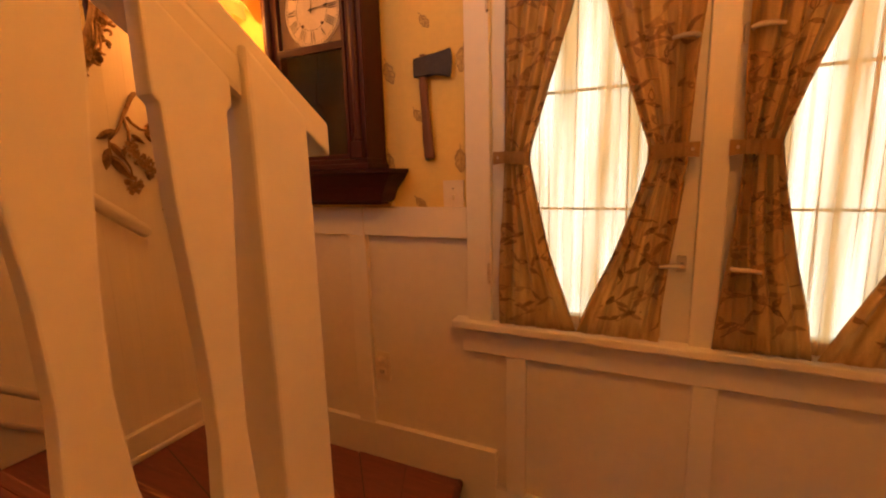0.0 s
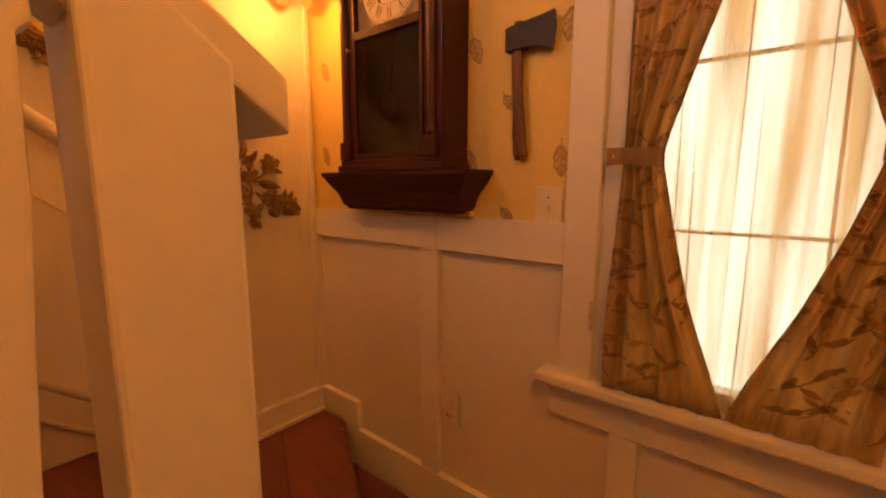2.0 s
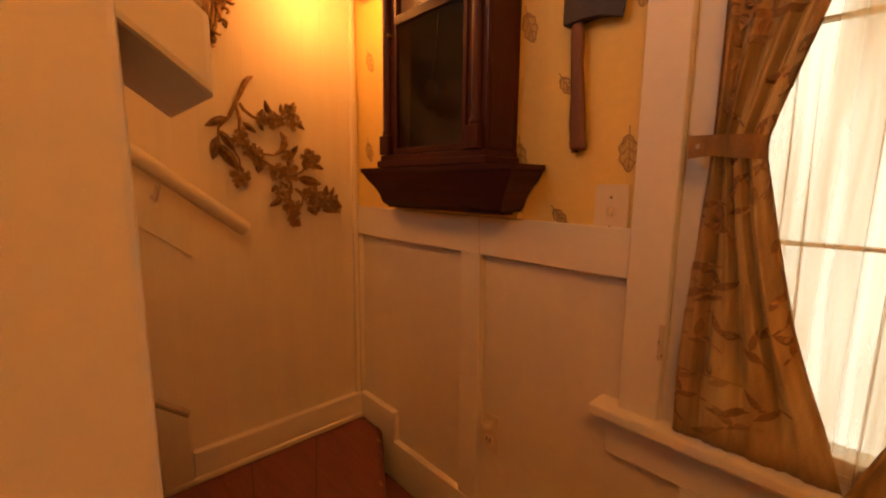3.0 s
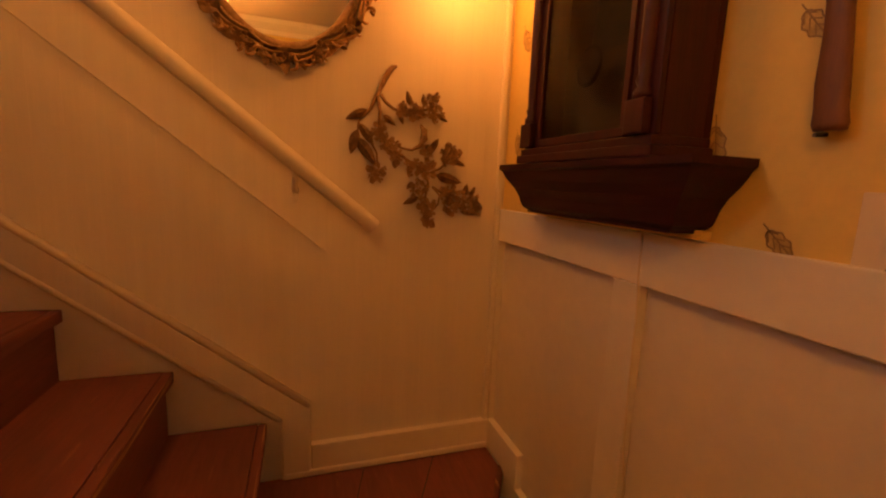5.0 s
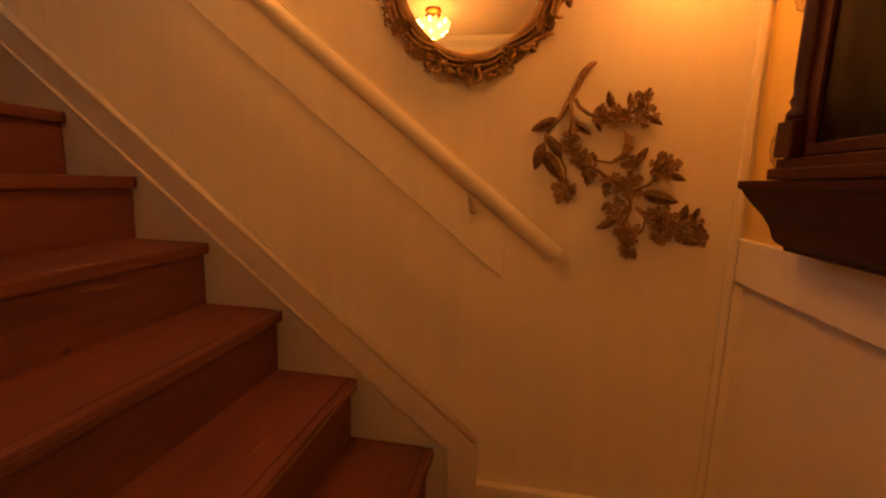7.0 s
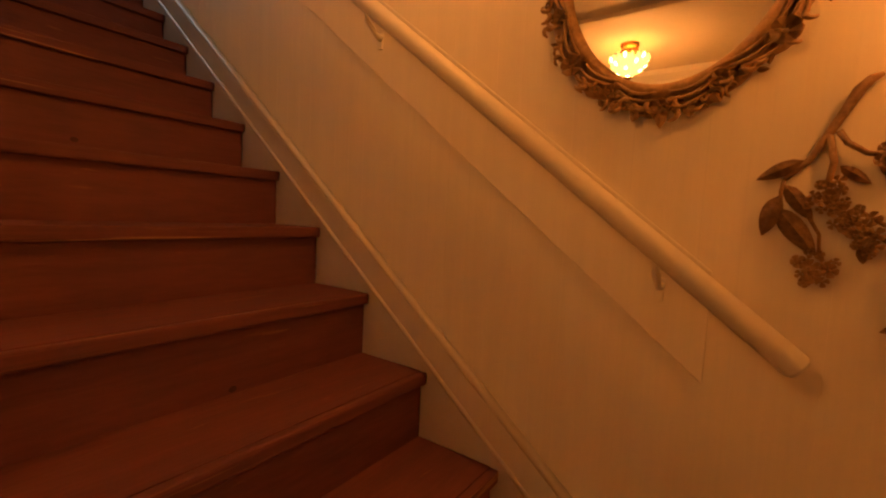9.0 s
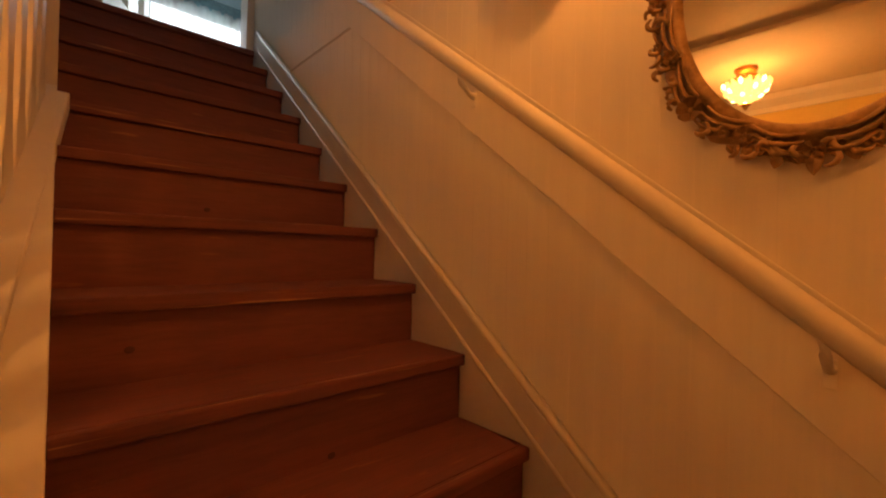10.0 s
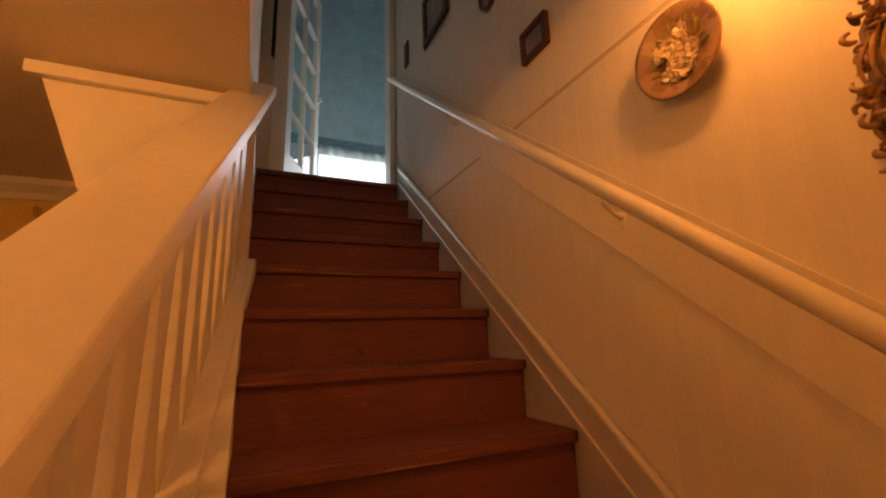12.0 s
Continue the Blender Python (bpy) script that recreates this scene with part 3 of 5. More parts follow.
for z, poly in ((W1, [(WX + 0.02, S1Y - 0.02), (WX + 0.02, NY - 0.01), (-1.29, NY - 0.01), (-0.42, 1.585), (-0.42, S1Y - 0.02)]),
                (W2, [(-1.26, NY - 0.01), (-0.40, NY - 0.01), (-0.26, 1.39), (-0.40, 1.60)])):
    part("winder_bearer", prism(poly, "z", z - 0.033, z - 0.006), SLOT, stairs)


def winder(poly, z, seams, name):
    """A winder tread cut into boards that run towards the newel."""
    w = prism(poly, "z", z - 0.034, z, 0.004)
    for n, p in seams:
        g = bmesh.ops.bisect_plane(w, geom=w.verts[:] + w.edges[:] + w.faces[:], plane_co=(*p, 0), plane_no=(*n, 0))
        cut = [e for e in g["geom_cut"] if isinstance(e, bmesh.types.BMEdge)]
        bmesh.ops.split_edges(w, edges=cut)
    parts = []
    left = set(w.faces)
    while left:
        isl, todo = set(), [left.pop()]
        while todo:
            f = todo.pop()
            isl.add(f)
            for e in f.edges:
                for g in e.link_faces:
                    if g in left:
                        left.remove(g)
                        todo.append(g)
        parts.append(isl)
    for isl in parts:
        b = bmesh.new()
        vm = {}
        c = sum((f.calc_center_median() for f in isl), Vector()) / len(isl)
        for f in isl:
            for v in f.verts:
                if v not in vm:
                    d = v.co - c
                    vm[v] = b.verts.new(c + Vector((d.x * 0.992, d.y * 0.985, d.z)))
            b.faces.new([vm[v] for v in f.verts])
        part(name, b, TREAD, stairs)
    w.free()


winder([(WX + 0.01, S1Y - 0.03), (WX + 0.01, NY - 0.002), E1, (-0.36, 1.585), (-0.385, S1Y - 0.03)], W1,
       [((0.447, 0.894), (-1.374, 1.949)), ((0.28, 0.96), (-1.374, 1.71))], "winder_board")
winder([E1, E2, (-0.225, 1.365), (-0.33, 1.365), (-0.40, 1.58)], W2, [((0.77, 0.63), (-0.77, 2.08)), ((0.92, 0.39), (-0.56, 2.05))], "winder_board")


def riser_between(p, q, z0, z1, name="riser"):
    p, q = Vector((*p, 0)), Vector((*q, 0))
    n = Vector((-(q - p).y, (q - p).x, 0)).normalized() * 0.018
    pts = [tuple((p + n)[:2]), tuple((q + n)[:2]), tuple(q[:2]), tuple(p[:2])]
    return part(name, prism(pts, "z", z0, z1), TREAD, stairs)


riser_between((-0.38, 1.565), (-1.27, 2.13), W2, W1 - 0.034)
riser_between((-0.25, 1.37), (-0.40, 2.15), F, W2 - 0.034)
for p, q, z in (((-0.36, 1.585), E1, W1), ((-0.225, 1.365), E2, W2)):
    part("nosing", tube([(*p, z - 0.017), (*q, z - 0.017)], 0.0172, 12), NOSE, stairs, smooth=True)
# inner closed string on the open side
part("string_board", prism([(S1Y - 0.06, F), (S1Y - 0.06, nz(S1Y) + 0.01), (-0.28, nz(-0.28) + 0.03), (-0.28, nz(-0.28) - 0.5), (0.9, F)], "x", XL, -0.385, 0.003), WHITE, stairs)
part("spandrel_panel", prism([(1.22, F), (1.22, nz(1.22) - 0.01), (-0.28, nz(-0.28) - 0.01), (-0.28, F)], "x", -0.384, -0.345), PANEL, stairs)

# balustrade
SPLAY = 0.128
RX = -0.288                      # middle of the rail and newel
bal = thing("balustrade", (RX, 0.6, F), "white painted stair balustrade with flat sawn balusters", "balustrade")


def splay(bm):
    """The balustrade runs slightly towards the stairs as it climbs."""
    for v in bm.verts:
        v.co.x -= max(0.0, 1.09 - v.co.y) * SPLAY
    return bm


def rz0(y):
    return 1.420 + (1.362 - y) * 0.782


def railpart(name, xa, xb, lo, hi, y0=1.362, y1=-0.27, bev=0.004):
    return part(name, splay(prism([(y0, rz0(y0) + lo), (y0, rz0(y0) + hi), (y1, rz0(y1) + hi), (y1, rz0(y1) + lo)], "x", xa, xb, bev)), WHITE, bal)


railpart("handrail", RX - 0.078, RX + 0.05, -0.047, 0.0)
part("newel_post", prism([(1.222, F), (1.318, F), (1.318, rz0(1.318) - 0.030), (1.222, rz0(1.222) - 0.030)], "x", RX - 0.048, RX + 0.0485, 0.005), WHITE, bal)
part("rail_moulding", splay(prism([(1.222, rz0(1.222) - 0.046), (-0.27, rz0(-0.27) - 0.046), (-0.27, rz0(-0.27) - 0.095), (1.222, rz0(1.222) - 0.095)], "x", RX - 0.02, RX + 0.040, 0.008)), WHITE, bal)


def baluster(y, w=0.086):
    """A flat board, waisted and shouldered, from the string up to the rail."""
    zt, zb = rz0(y) - 0.085, nz(y) + 0.0
    h = zt - zb
    prof = [(0.0, 0.98), (0.13, 0.98), (0.15, 0.84), (0.22, 0.66), (0.36, 0.50), (0.50, 0.56), (0.64, 0.74), (0.76, 0.92), (0.86, 0.98), (0.895, 1.0), (0.905, 1.2), (1.0, 1.2)]
    pts = []
    for s in (1, -1):
        q = [(y + s * w * 0.5 * k, zb + u * h + (-(s * w * 0.5 * k) * 0.782 if u in (0.0, 1.0) else 0)) for u, k in prof]
        pts += q if s > 0 else q[::-1]
    return prism(pts, "x", RX + 0.012, RX + 0.038, 0.003)


part("bottom_rail", splay(prism([(1.222, nz(1.222) - 0.04), (1.222, nz(1.222) + 0.02), (-0.27, nz(-0.27) + 0.02), (-0.27, nz(-0.27) - 0.04)], "x", RX - 0.040, RX + 0.040, 0.004)), WHITE, bal)
BAL = [(1.158, 0.078), (1.021, 0.086)] + [(1.018 - 0.119 * k, 0.102) for k in range(1, 11)]
for y, w in BAL:
    part("baluster", splay(baluster(y, w)), WHITE, bal)

# wall handrail on brackets
HX = WX + 0.075


def hz(y):
    return 1.176 + (1.724 - y) * 0.797


hr = thing("handrail", (HX, 0.3, hz(0.3)), "round white painted wooden handrail on the stair wall", "handrail")
part("rail", tube([(HX, 1.722, hz(1.722)), (HX, 1.717, hz(1.717)), (HX, 0.5, hz(0.5)), (HX, -1.18, hz(-1.18))], [0.018, 0.023, 0.023, 0.023], 16), WHITE, hr, smooth=True)
for y in (1.50, 0.70, -0.25):
    bk = part("bracket", tube([(HX, y, hz(y) - 0.020), (HX - 0.006, y, hz(y) - 0.046), (WX + 0.03, y, hz(y) - 0.072), (WX + 0.008, y, hz(y) - 0.076)], [0.012, 0.008, 0.007, 0.010], 10), WHITE, hr, smooth=True)
    part("saddle", tube([(HX, y - 0.026, hz(y - 0.026) - 0.020), (HX, y, hz(y) - 0.021), (HX, y + 0.026, hz(y + 0.026) - 0.020)], [0.005, 0.008, 0.005], 8), WHITE, bk, smooth=True)
    part("wall_plate", box(WX + 0.007, WX + 0.011, y - 0.009, y + 0.009, hz(y) - 0.108, hz(y) - 0.060, 0.002), WHITE, bk)

# ---------------------------------------------------------------- upper room behind the stair head
DY = -1.30
w = structure("wall_stair_head", "cream painted wall with white door casing at the stair head", at=(-0.95, DY, UP))
part("wall_board", box(-0.60, -0.36, DY - 0.12, DY, UP - 0.25, TOPC), CEILM, w)
part("wall_board", box(-3.2, -0.26, DY - 0.12, DY - 0.022, TOPC + 0.08, 6.1), CEILM, w)
part("wall_board", box(WX, -0.60, DY - 0.12, DY, UP + 2.05, TOPC), CEILM, w)
part("door_casing", box(WX + 0.002, WX + 0.045, DY - 0.12, DY + 0.014, UP, UP + 2.12, 0.004), WHITE, w)
part("door_casing", box(-0.625, -0.535, DY - 0.001, DY + 0.014, UP, UP + 2.12, 0.004), WHITE, w)
part("door_casing", box(-0.625, -0.605, DY - 0.12, DY - 0.002, UP, UP + 2.05, 0.003), WHITE, w)
part("door_casing", box(WX, -0.535, DY - 0.001, DY + 0.014, UP + 2.05, UP + 2.14, 0.004), WHITE, w)
bc = structure("ceiling_upper_room", "pale blue papered ceiling of the upper room", "ceiling", at=(-1.5, -2.3, 6.1))
part("ceiling_board", box(-3.2, -0.26, -3.40, DY, 6.1, 6.15), BLUEP, bc)
uf = structure("floor_upper", "red-brown painted upper floor at the stair head", "floor", at=(-0.9, -2.5, UP))
for i in range(9):
    y = -3.25 + i * 0.212
    part("floor_board", box(-3.1 if y < DY - 0.33 else WX, -0.36, y + 0.002, min(y + 0.21, S1Y - 11 * RUN - 0.13), UP - 0.04, UP - 0.003, 0.002), TREAD, uf)
bw = structure("wall_bedroom", "pale blue flowered wallpaper of the upper room", at=(-1.0, -3.25, UP))
part("wallpaper", box(-3.2, -2.15, -3.40, -3.25, UP - 0.1, 6.1), BLUEP, bw)
part("wallpaper", box(-1.05, 0.3, -3.40, -3.25, UP - 0.1, 6.1), BLUEP, bw)
part("wallpaper", box(-2.15, -1.05, -3.40, -3.25, UP + 1.15, 6.1), BLUEP, bw)
part("wallpaper", box(-2.15, -1.05, -3.40, -3.25, UP - 0.1, UP + 0.30), BLUEP, bw)
part("wallpaper", box(-0.36, -0.26, -3.25, DY - 0.12, UP - 0.1, 6.1), BLUEP, bw)
part("wallpaper", box(-3.2, -3.05, -3.40, DY - 0.12, UP - 0.1, 6.1), BLUEP, bw)
part("wallpaper", box(-3.2, WX - 0.16, DY - 0.12, DY - 0.02, UP - 0.1, 6.1), BLUEP, bw)
part("border_strip", box(-3.0, -0.36, -3.249, -3.244, UP + 1.15, UP + 1.27), BLUEB, bw)
rnd = random.Random(4)
for k in range(70):
    x, z = rnd.uniform(-2.2, -0.5), UP + rnd.uniform(1.3, 3.2)
    bm = bmesh.new()
    for p in range(5):
        blade(pose(x, -3.2495, z) @ pose(0, 0, 0, 90, 0, 0) @ pose(0, 0, 0, 0, 0, 72 * p + k * 31), 0.032, 0.02, 0.02, bm=bm, n=4)
    part("flower_print", bm, PINKF, bw)
win = structure("window_3", "bright upstairs window behind a short white lace curtain", "window", at=(-1.2, -3.3, UP + 0.30))
for x0, x1, z0, z1 in ((-2.15, -2.09, UP + .30, UP + 1.15), (-1.11, -1.05, UP + .30, UP + 1.15), (-2.09, -1.11, UP + .30, UP + .36), (-2.09, -1.11, UP + 1.09, UP + 1.15)):
    part("sash", box(x0, x1, -3.36, -3.32, z0, z1, 0.004), WHITE, win)
bm = bmesh.new()
rows = [[bm.verts.new((-2.14 + 1.08 * i / 120, -3.235 + 0.012 * math.sin(i * 0.5), z + 0.006 * math.sin(i * 0.9))) for i in range(121)] for z in (UP + 0.32, UP + 0.7, UP + 1.17)]
for p, q in zip(rows, rows[1:]):
    for i in range(120):
        bm.faces.new((p[i], p[i + 1], q[i + 1], q[i]))
t = part("sheer_curtain", bm, LACE, None, smooth=True)
tagged(t, "short white lace curtain over the upstairs window", "curtain")
t.visible_shadow = False
part("sky_backdrop_upper", box(-4, 2, -7.02, -7.0, 2, 7), SKYB2)
tagged(bpy.data.objects["sky_backdrop_upper"], "bright daylight outside the upstairs window", "backdrop", kind="structure")

# glazed door, standing open into the room
dr = thing("door", (-0.62, DY - 0.12, UP), "white painted glazed door standing open", "door")
DW, DH = 0.74, 2.03
dm = pose(-0.622, DY - 0.115, UP + 0.006, 0, 0, -114)
bars = [("stile", 0, 0.10, 0, DH), ("stile", DW - 0.10, DW, 0, DH), ("rail", 0.10, DW - 0.10, 0, 0.22), ("rail", 0.10, DW - 0.10, DH - 0.11, DH)]
gx, gz = (0.10, DW - 0.10), (0.22, DH - 0.11)
bars += [("glazing_bar", (gx[0] + gx[1]) / 2 - 0.011, (gx[0] + gx[1]) / 2 + 0.011, gz[0], gz[1])]
for k in range(1, 5):
    z = gz[0] + (gz[1] - gz[0]) * k / 5
    bars.append(("glazing_bar", gx[0], gx[1], z - 0.011, z + 0.011))
for nme, x0, x1, z0, z1 in bars:
    bm = box(x0, x1, -0.019, 0.019, z0, z1, 0.003)
    bmesh.ops.transform(bm, matrix=dm, verts=bm.verts[:])
    part(nme, bm, WHITE, dr)
for c in range(2):
    for k in range(5):
        x0 = gx[0] + c * (gx[1] - gx[0]) / 2
        z0 = gz[0] + k * (gz[1] - gz[0]) / 5
        bm = box(x0 + 0.002, x0 + (gx[1] - gx[0]) / 2 - 0.002, -0.002, 0.002, z0 + 0.002, z0 + (gz[1] - gz[0]) / 5 - 0.002)
        bmesh.ops.transform(bm, matrix=dm, verts=bm.verts[:])
        part("pane", bm, PANE, dr).visible_shadow = False
for s in (-1, 1):
    bm = tube([(DW - 0.05, s * 0.019, 1.0), (DW - 0.05, s * 0.05, 1.0), (DW - 0.065, s * 0.056, 1.0), (DW - 0.15, s * 0.056, 0.995)], [0.014, 0.008, 0.008, 0.006], 10)
    bmesh.ops.transform(bm, matrix=dm, verts=bm.verts[:])
    part("door_handle", bm, CHROME, dr, "bright metal lever handle", smooth=True)
for z in (0.22, 1.02, 1.80):
    part("hinge", tube([(-0.612, DY + 0.002, UP + z), (-0.612, DY + 0.002, UP + z + 0.09)], 0.008, 10), BRONZE, dr, "dark metal hinge")

# dark cloths hanging beside the stair head
g = thing("hanging_coat", (-0.545, DY + 0.16, UP + 0.75), "dark garment hanging on the wall at the stair head", "coat")
bm = bmesh.new()
rows = []
for j in range(13):
    z = UP + 0.72 + j * 0.10
    wdt = 0.045 + 0.055 * (j / 12) + 0.01 * math.sin(j * 1.7)
    rows.append([bm.verts.new((-0.478 - 0.050 - 0.012 * math.sin(i * 1.5 + j * 0.6), DY + 0.20 + wdt * (i / 10 - 0.5) * 2, z)) for i in range(11)])
for p, q in zip(rows, rows[1:]):
    for i in range(10):
        bm.faces.new((p[i], p[i + 1], q[i + 1], q[i]))
bmesh.ops.solidify(bm, geom=bm.faces[:], thickness=0.035)
part("garment", bm, DARKCLOTH, g, smooth=True)
part("peg", tube([(-0.471, DY + 0.20, UP + 1.90), (-0.52, DY + 0.20, UP + 1.93)], 0.010, 8), FRAMEW, g)

# ---------------------------------------------------------------- clock and its bracket shelf
CX, CYF = -0.850, 2.045          # clock middle and front
sh = thing("clock_shelf", (-0.86, NY, 1.25), "dark mahogany bracket shelf with moulded front under the clock", "shelf")
prof = [(0.310, 0.130, 1.372), (0.310, 0.130, 1.360), (0.303, 0.124, 1.354), (0.298, 0.119, 1.344), (0.288, 0.112, 1.330), (0.270, 0.100, 1.310),
        (0.258, 0.092, 1.290), (0.252, 0.088, 1.272), (0.248, 0.085, 1.264), (0.236, 0.075, 1.256), (0.236, 0.075, 1.250)]
bm = bmesh.new()
rings = [[bm.verts.new((-0.86 + sx * hw, NY + 0.012 - (dp if fy else 0), z)) for sx, fy in ((-1, 0), (-1, 1), (1, 1), (1, 0))] for hw, dp, z in prof]
for u, v in zip(rings, rings[1:]):
    for k in range(4):
        bm.faces.new((u[k], u[(k + 1) % 4], v[(k + 1) % 4], v[k]))
bm.faces.new(rings[0])
bm.faces.new(rings[-1][::-1])
bmesh.ops.recalc_face_normals(bm, faces=bm.faces[:])
part("shelf_body", bm, MAHOGD, sh)
part("wall_cleat", box(-1.11, -0.61, NY - 0.012, NY + 0.012, 1.240, 1.256, 0.003), PAPER, sh)

ck = thing("wall_clock", (CX, NY - 0.05, 1.373), "mahogany pendulum clock with white Roman dial and glazed door", "clock")
HB = 0.210
part("case", (lambda b: box(CX - HB, CX - HB + 0.016, CYF + 0.018, NY - 0.0005, 1.40, 2.24, 0.002,
      bm=box(CX + HB - 0.016, CX + HB, CYF + 0.018, NY - 0.0005, 1.40, 2.24, 0.002, bm=box(CX - HB, CX + HB, NY, NY + 0.0135, 1.40, 2.24, bm=b))))(bmesh.new()), MAHOG, ck)
part("base_moulding", (lambda b: box(CX - HB - 0.012, CX + HB + 0.012, CYF - 0.010, NY + 0.012, 1.373, 1.392, 0.004,
      bm=box(CX - HB - 0.004, CX + HB + 0.004, CYF - 0.002, NY + 0.012, 1.391, 1.408, 0.003, bm=b)))(bmesh.new()), MAHOG, ck)
part("cornice", (lambda b: box(CX - HB - 0.035, CX + HB + 0.035, CYF - 0.035, NY + 0.012, 2.262, 2.29, 0.006,
      bm=box(CX - HB - 0.015, CX + HB + 0.015, CYF - 0.012, NY + 0.012, 2.238, 2.263, 0.004, bm=b)))(bmesh.new()), MAHOG, ck)
part("back_panel", box(CX - HB + 0.017, CX + HB - 0.017, NY - 0.012, NY - 0.002, 1.41, 2.235), DARKBOX, ck, "brown papered inside of the case, coloured near black for its shade")
part("maker_label", box(CX - 0.125, CX + 0.125, NY - 0.016, NY - 0.0125, 1.43, 1.61), mat("browned_label_paper", (0.13, 0.075, 0.035), 0.7, 0.3, 12, bump=0.02), ck, "browned paper label inside the case")
for s in (-1, 1):
    x0 = CX + s * HB
    part("front_stile", box(min(x0, x0 - s * 0.062), max(x0, x0 - s * 0.062), CYF + 0.006, CYF + 0.017, 1.409, 2.237, 0.002), MAHOG, ck)
    xc = x0 - s * 0.030
    bm = lathe([(0.0, 0), (0.017, 0), (0.017, 0.012), (0.011, 0.020), (0.015, 0.030), (0.011, 0.040), (0.013, 0.06), (0.0145, 0.35), (0.012, 0.66), (0.016, 0.675), (0.011, 0.69), (0.017, 0.70), (0.017, 0.72), (0, 0.72)],
               pose(xc, CYF + 0.004, 1.465), 16)
    part("column", bm, MAHOG, ck, smooth=True)
    part("column_block", box(xc - 0.022, xc + 0.022, CYF - 0.014, CYF + 0.005, 1.409, 1.465, 0.003), MAHOG, ck)
    part("column_block", box(xc - 0.022, xc + 0.022, CYF - 0.014, CYF + 0.005, 2.185, 2.237, 0.003), MAHOG, ck)
# glazed door of the clock
DXA, DXB = CX - HB + 0.064, CX + HB - 0.064
dd = part("clock_door", box(DXA, DXB, CYF, CYF + 0.016, 1.765, 1.790, 0.002), MAHOG, ck)
for z0, z1 in ((1.409, 1.426), (2.215, 2.237)):
    part("door_rail", box(DXA, DXB, CYF, CYF + 0.016, z0, z1, 0.002), MAHOG, dd)
for x0, x1 in ((DXA, DXA + 0.012), (DXB - 0.012, DXB)):
    for z0, z1 in ((1.426, 1.765), (1.790, 2.215)):
        part("door_stile", box(x0, x1, CYF + 0.001, CYF + 0.015, z0, z1), MAHOG, dd)
part("door_glass", box(DXA + 0.012, DXB - 0.012, CYF + 0.006, CYF + 0.009, 1.426, 1.765), CLKGLASS, dd, "dim old glass").visible_shadow = False
part("door_knob", lathe([(0, 0), (0.003, 0), (0.003, 0.006), (0.006, 0.010), (0.004, 0.015), (0, 0.016)], pose(DXA - 0.012, CYF + 0.004, 1.742, 90, 0, 0), 12), BRASS, dd, "small brass knob")
DCX, DCZ, DR = CX + 0.012, 1.905, 0.108
dl = part("dial_plate", box(DXA + 0.013, DXB - 0.013, CYF + 0.018, CYF + 0.021, 1.791, 2.214), mat("tan_dial_board", (0.30, 0.20, 0.10), 0.6, 0.1, 8), ck)
face = part("dial", lathe([(0, 0.004), (DR * 1.05, 0.004), (DR * 1.12, 0.001), (DR * 1.12, 0)], pose(DCX, CYF + 0.017, DCZ, 90, 0, 0), 64), DIAL, ck, "aged white dial")
for r0, r1 in ((1.075, 1.09), (0.60, 0.612), (0.985, 0.995)):
    part("dial_ring", lathe([(DR * r0, 0), (DR * r1, 0)], pose(DCX, CYF + 0.0118, DCZ, 90, 0, 0), 64), INK, face)


def flat(pts, m, bm):
    vs = [bm.verts.new(m @ Vector((x, 0, z))) for x, z in pts]
    bm.faces.new(vs)


NUM = ("XII", "I", "II", "III", "IIII", "V", "VI", "VII", "VIII", "IX", "X", "XI")
for k, word in enumerate(NUM):
    bm = bmesh.new()
    widths = {"I": 0.0065, "V": 0.013, "X": 0.013}
    total = sum(widths[c] for c in word)
    base = pose(DCX, CYF + 0.0112, DCZ) @ pose(0, 0, 0, 0, 30 * k, 0) @ pose(0, 0, DR * 0.66)
    x, h = -total / 2, DR * 0.29
    for c in word:
        wd = widths[c]
        if c == "I":
            flat([(x + 0.0018, 0), (x + wd - 0.0018, 0), (x + wd - 0.0018, h), (x + 0.0018, h)], base, bm)
        else:
            a, b = (x + 0.001, x + wd - 0.003)
            lo = (x + wd / 2 - 0.001)
            if c == "V":
                flat([(lo, 0), (lo + 0.0022, 0), (a + 0.0034, h), (a, h)], base, bm)
                flat([(lo, 0), (lo + 0.0012, 0), (b + 0.0020, h), (b + 0.0008, h)], base, bm)
            else:
                flat([(b - 0.0005, 0), (b + 0.0028, 0), (a + 0.0034, h), (a, h)], base, bm)
                flat([(a, 0), (a + 0.0012, 0), (b + 0.0020, h), (b + 0.0008, h)], base @ pose(0, -0.0002, 0), bm)
        x += wd
    part("numeral", bm, INK, face)
bm = bmesh.new()
for k in range(60):
    flat([(-0.0006, 0), (0.0006, 0), (0.0006, 0.004), (-0.0006, 0.004)], pose(DCX, CYF + 0.0114, DCZ) @ pose(0, 0, 0, 0, 6 * k, 0) @ pose(0, 0, DR * 1.0), bm)
part("minute_marks", bm, INK, face)
for nme, ang, ln in (("hour_pointer", 7, 0.055), ("minute_pointer", 86, 0.088)):
    bm = bmesh.new()
    m = pose(DCX, CYF + 0.0085, DCZ) @ pose(0, 0, 0, 0, ang, 0)
    flat([(-0.0022, -0.012), (0.0022, -0.012), (0.0012, ln * 0.55), (-0.0012, ln * 0.55)], m, bm)
    flat([(0, ln * 0.55), (0.006, ln * 0.70), (0, ln * 0.86), (-0.006, ln * 0.70)], m, bm)
    flat([(-0.0008, ln * 0.84), (0.0008, ln * 0.84), (0.0004, ln), (-0.0004, ln)], m, bm)
    part(nme, bm, INK, face)
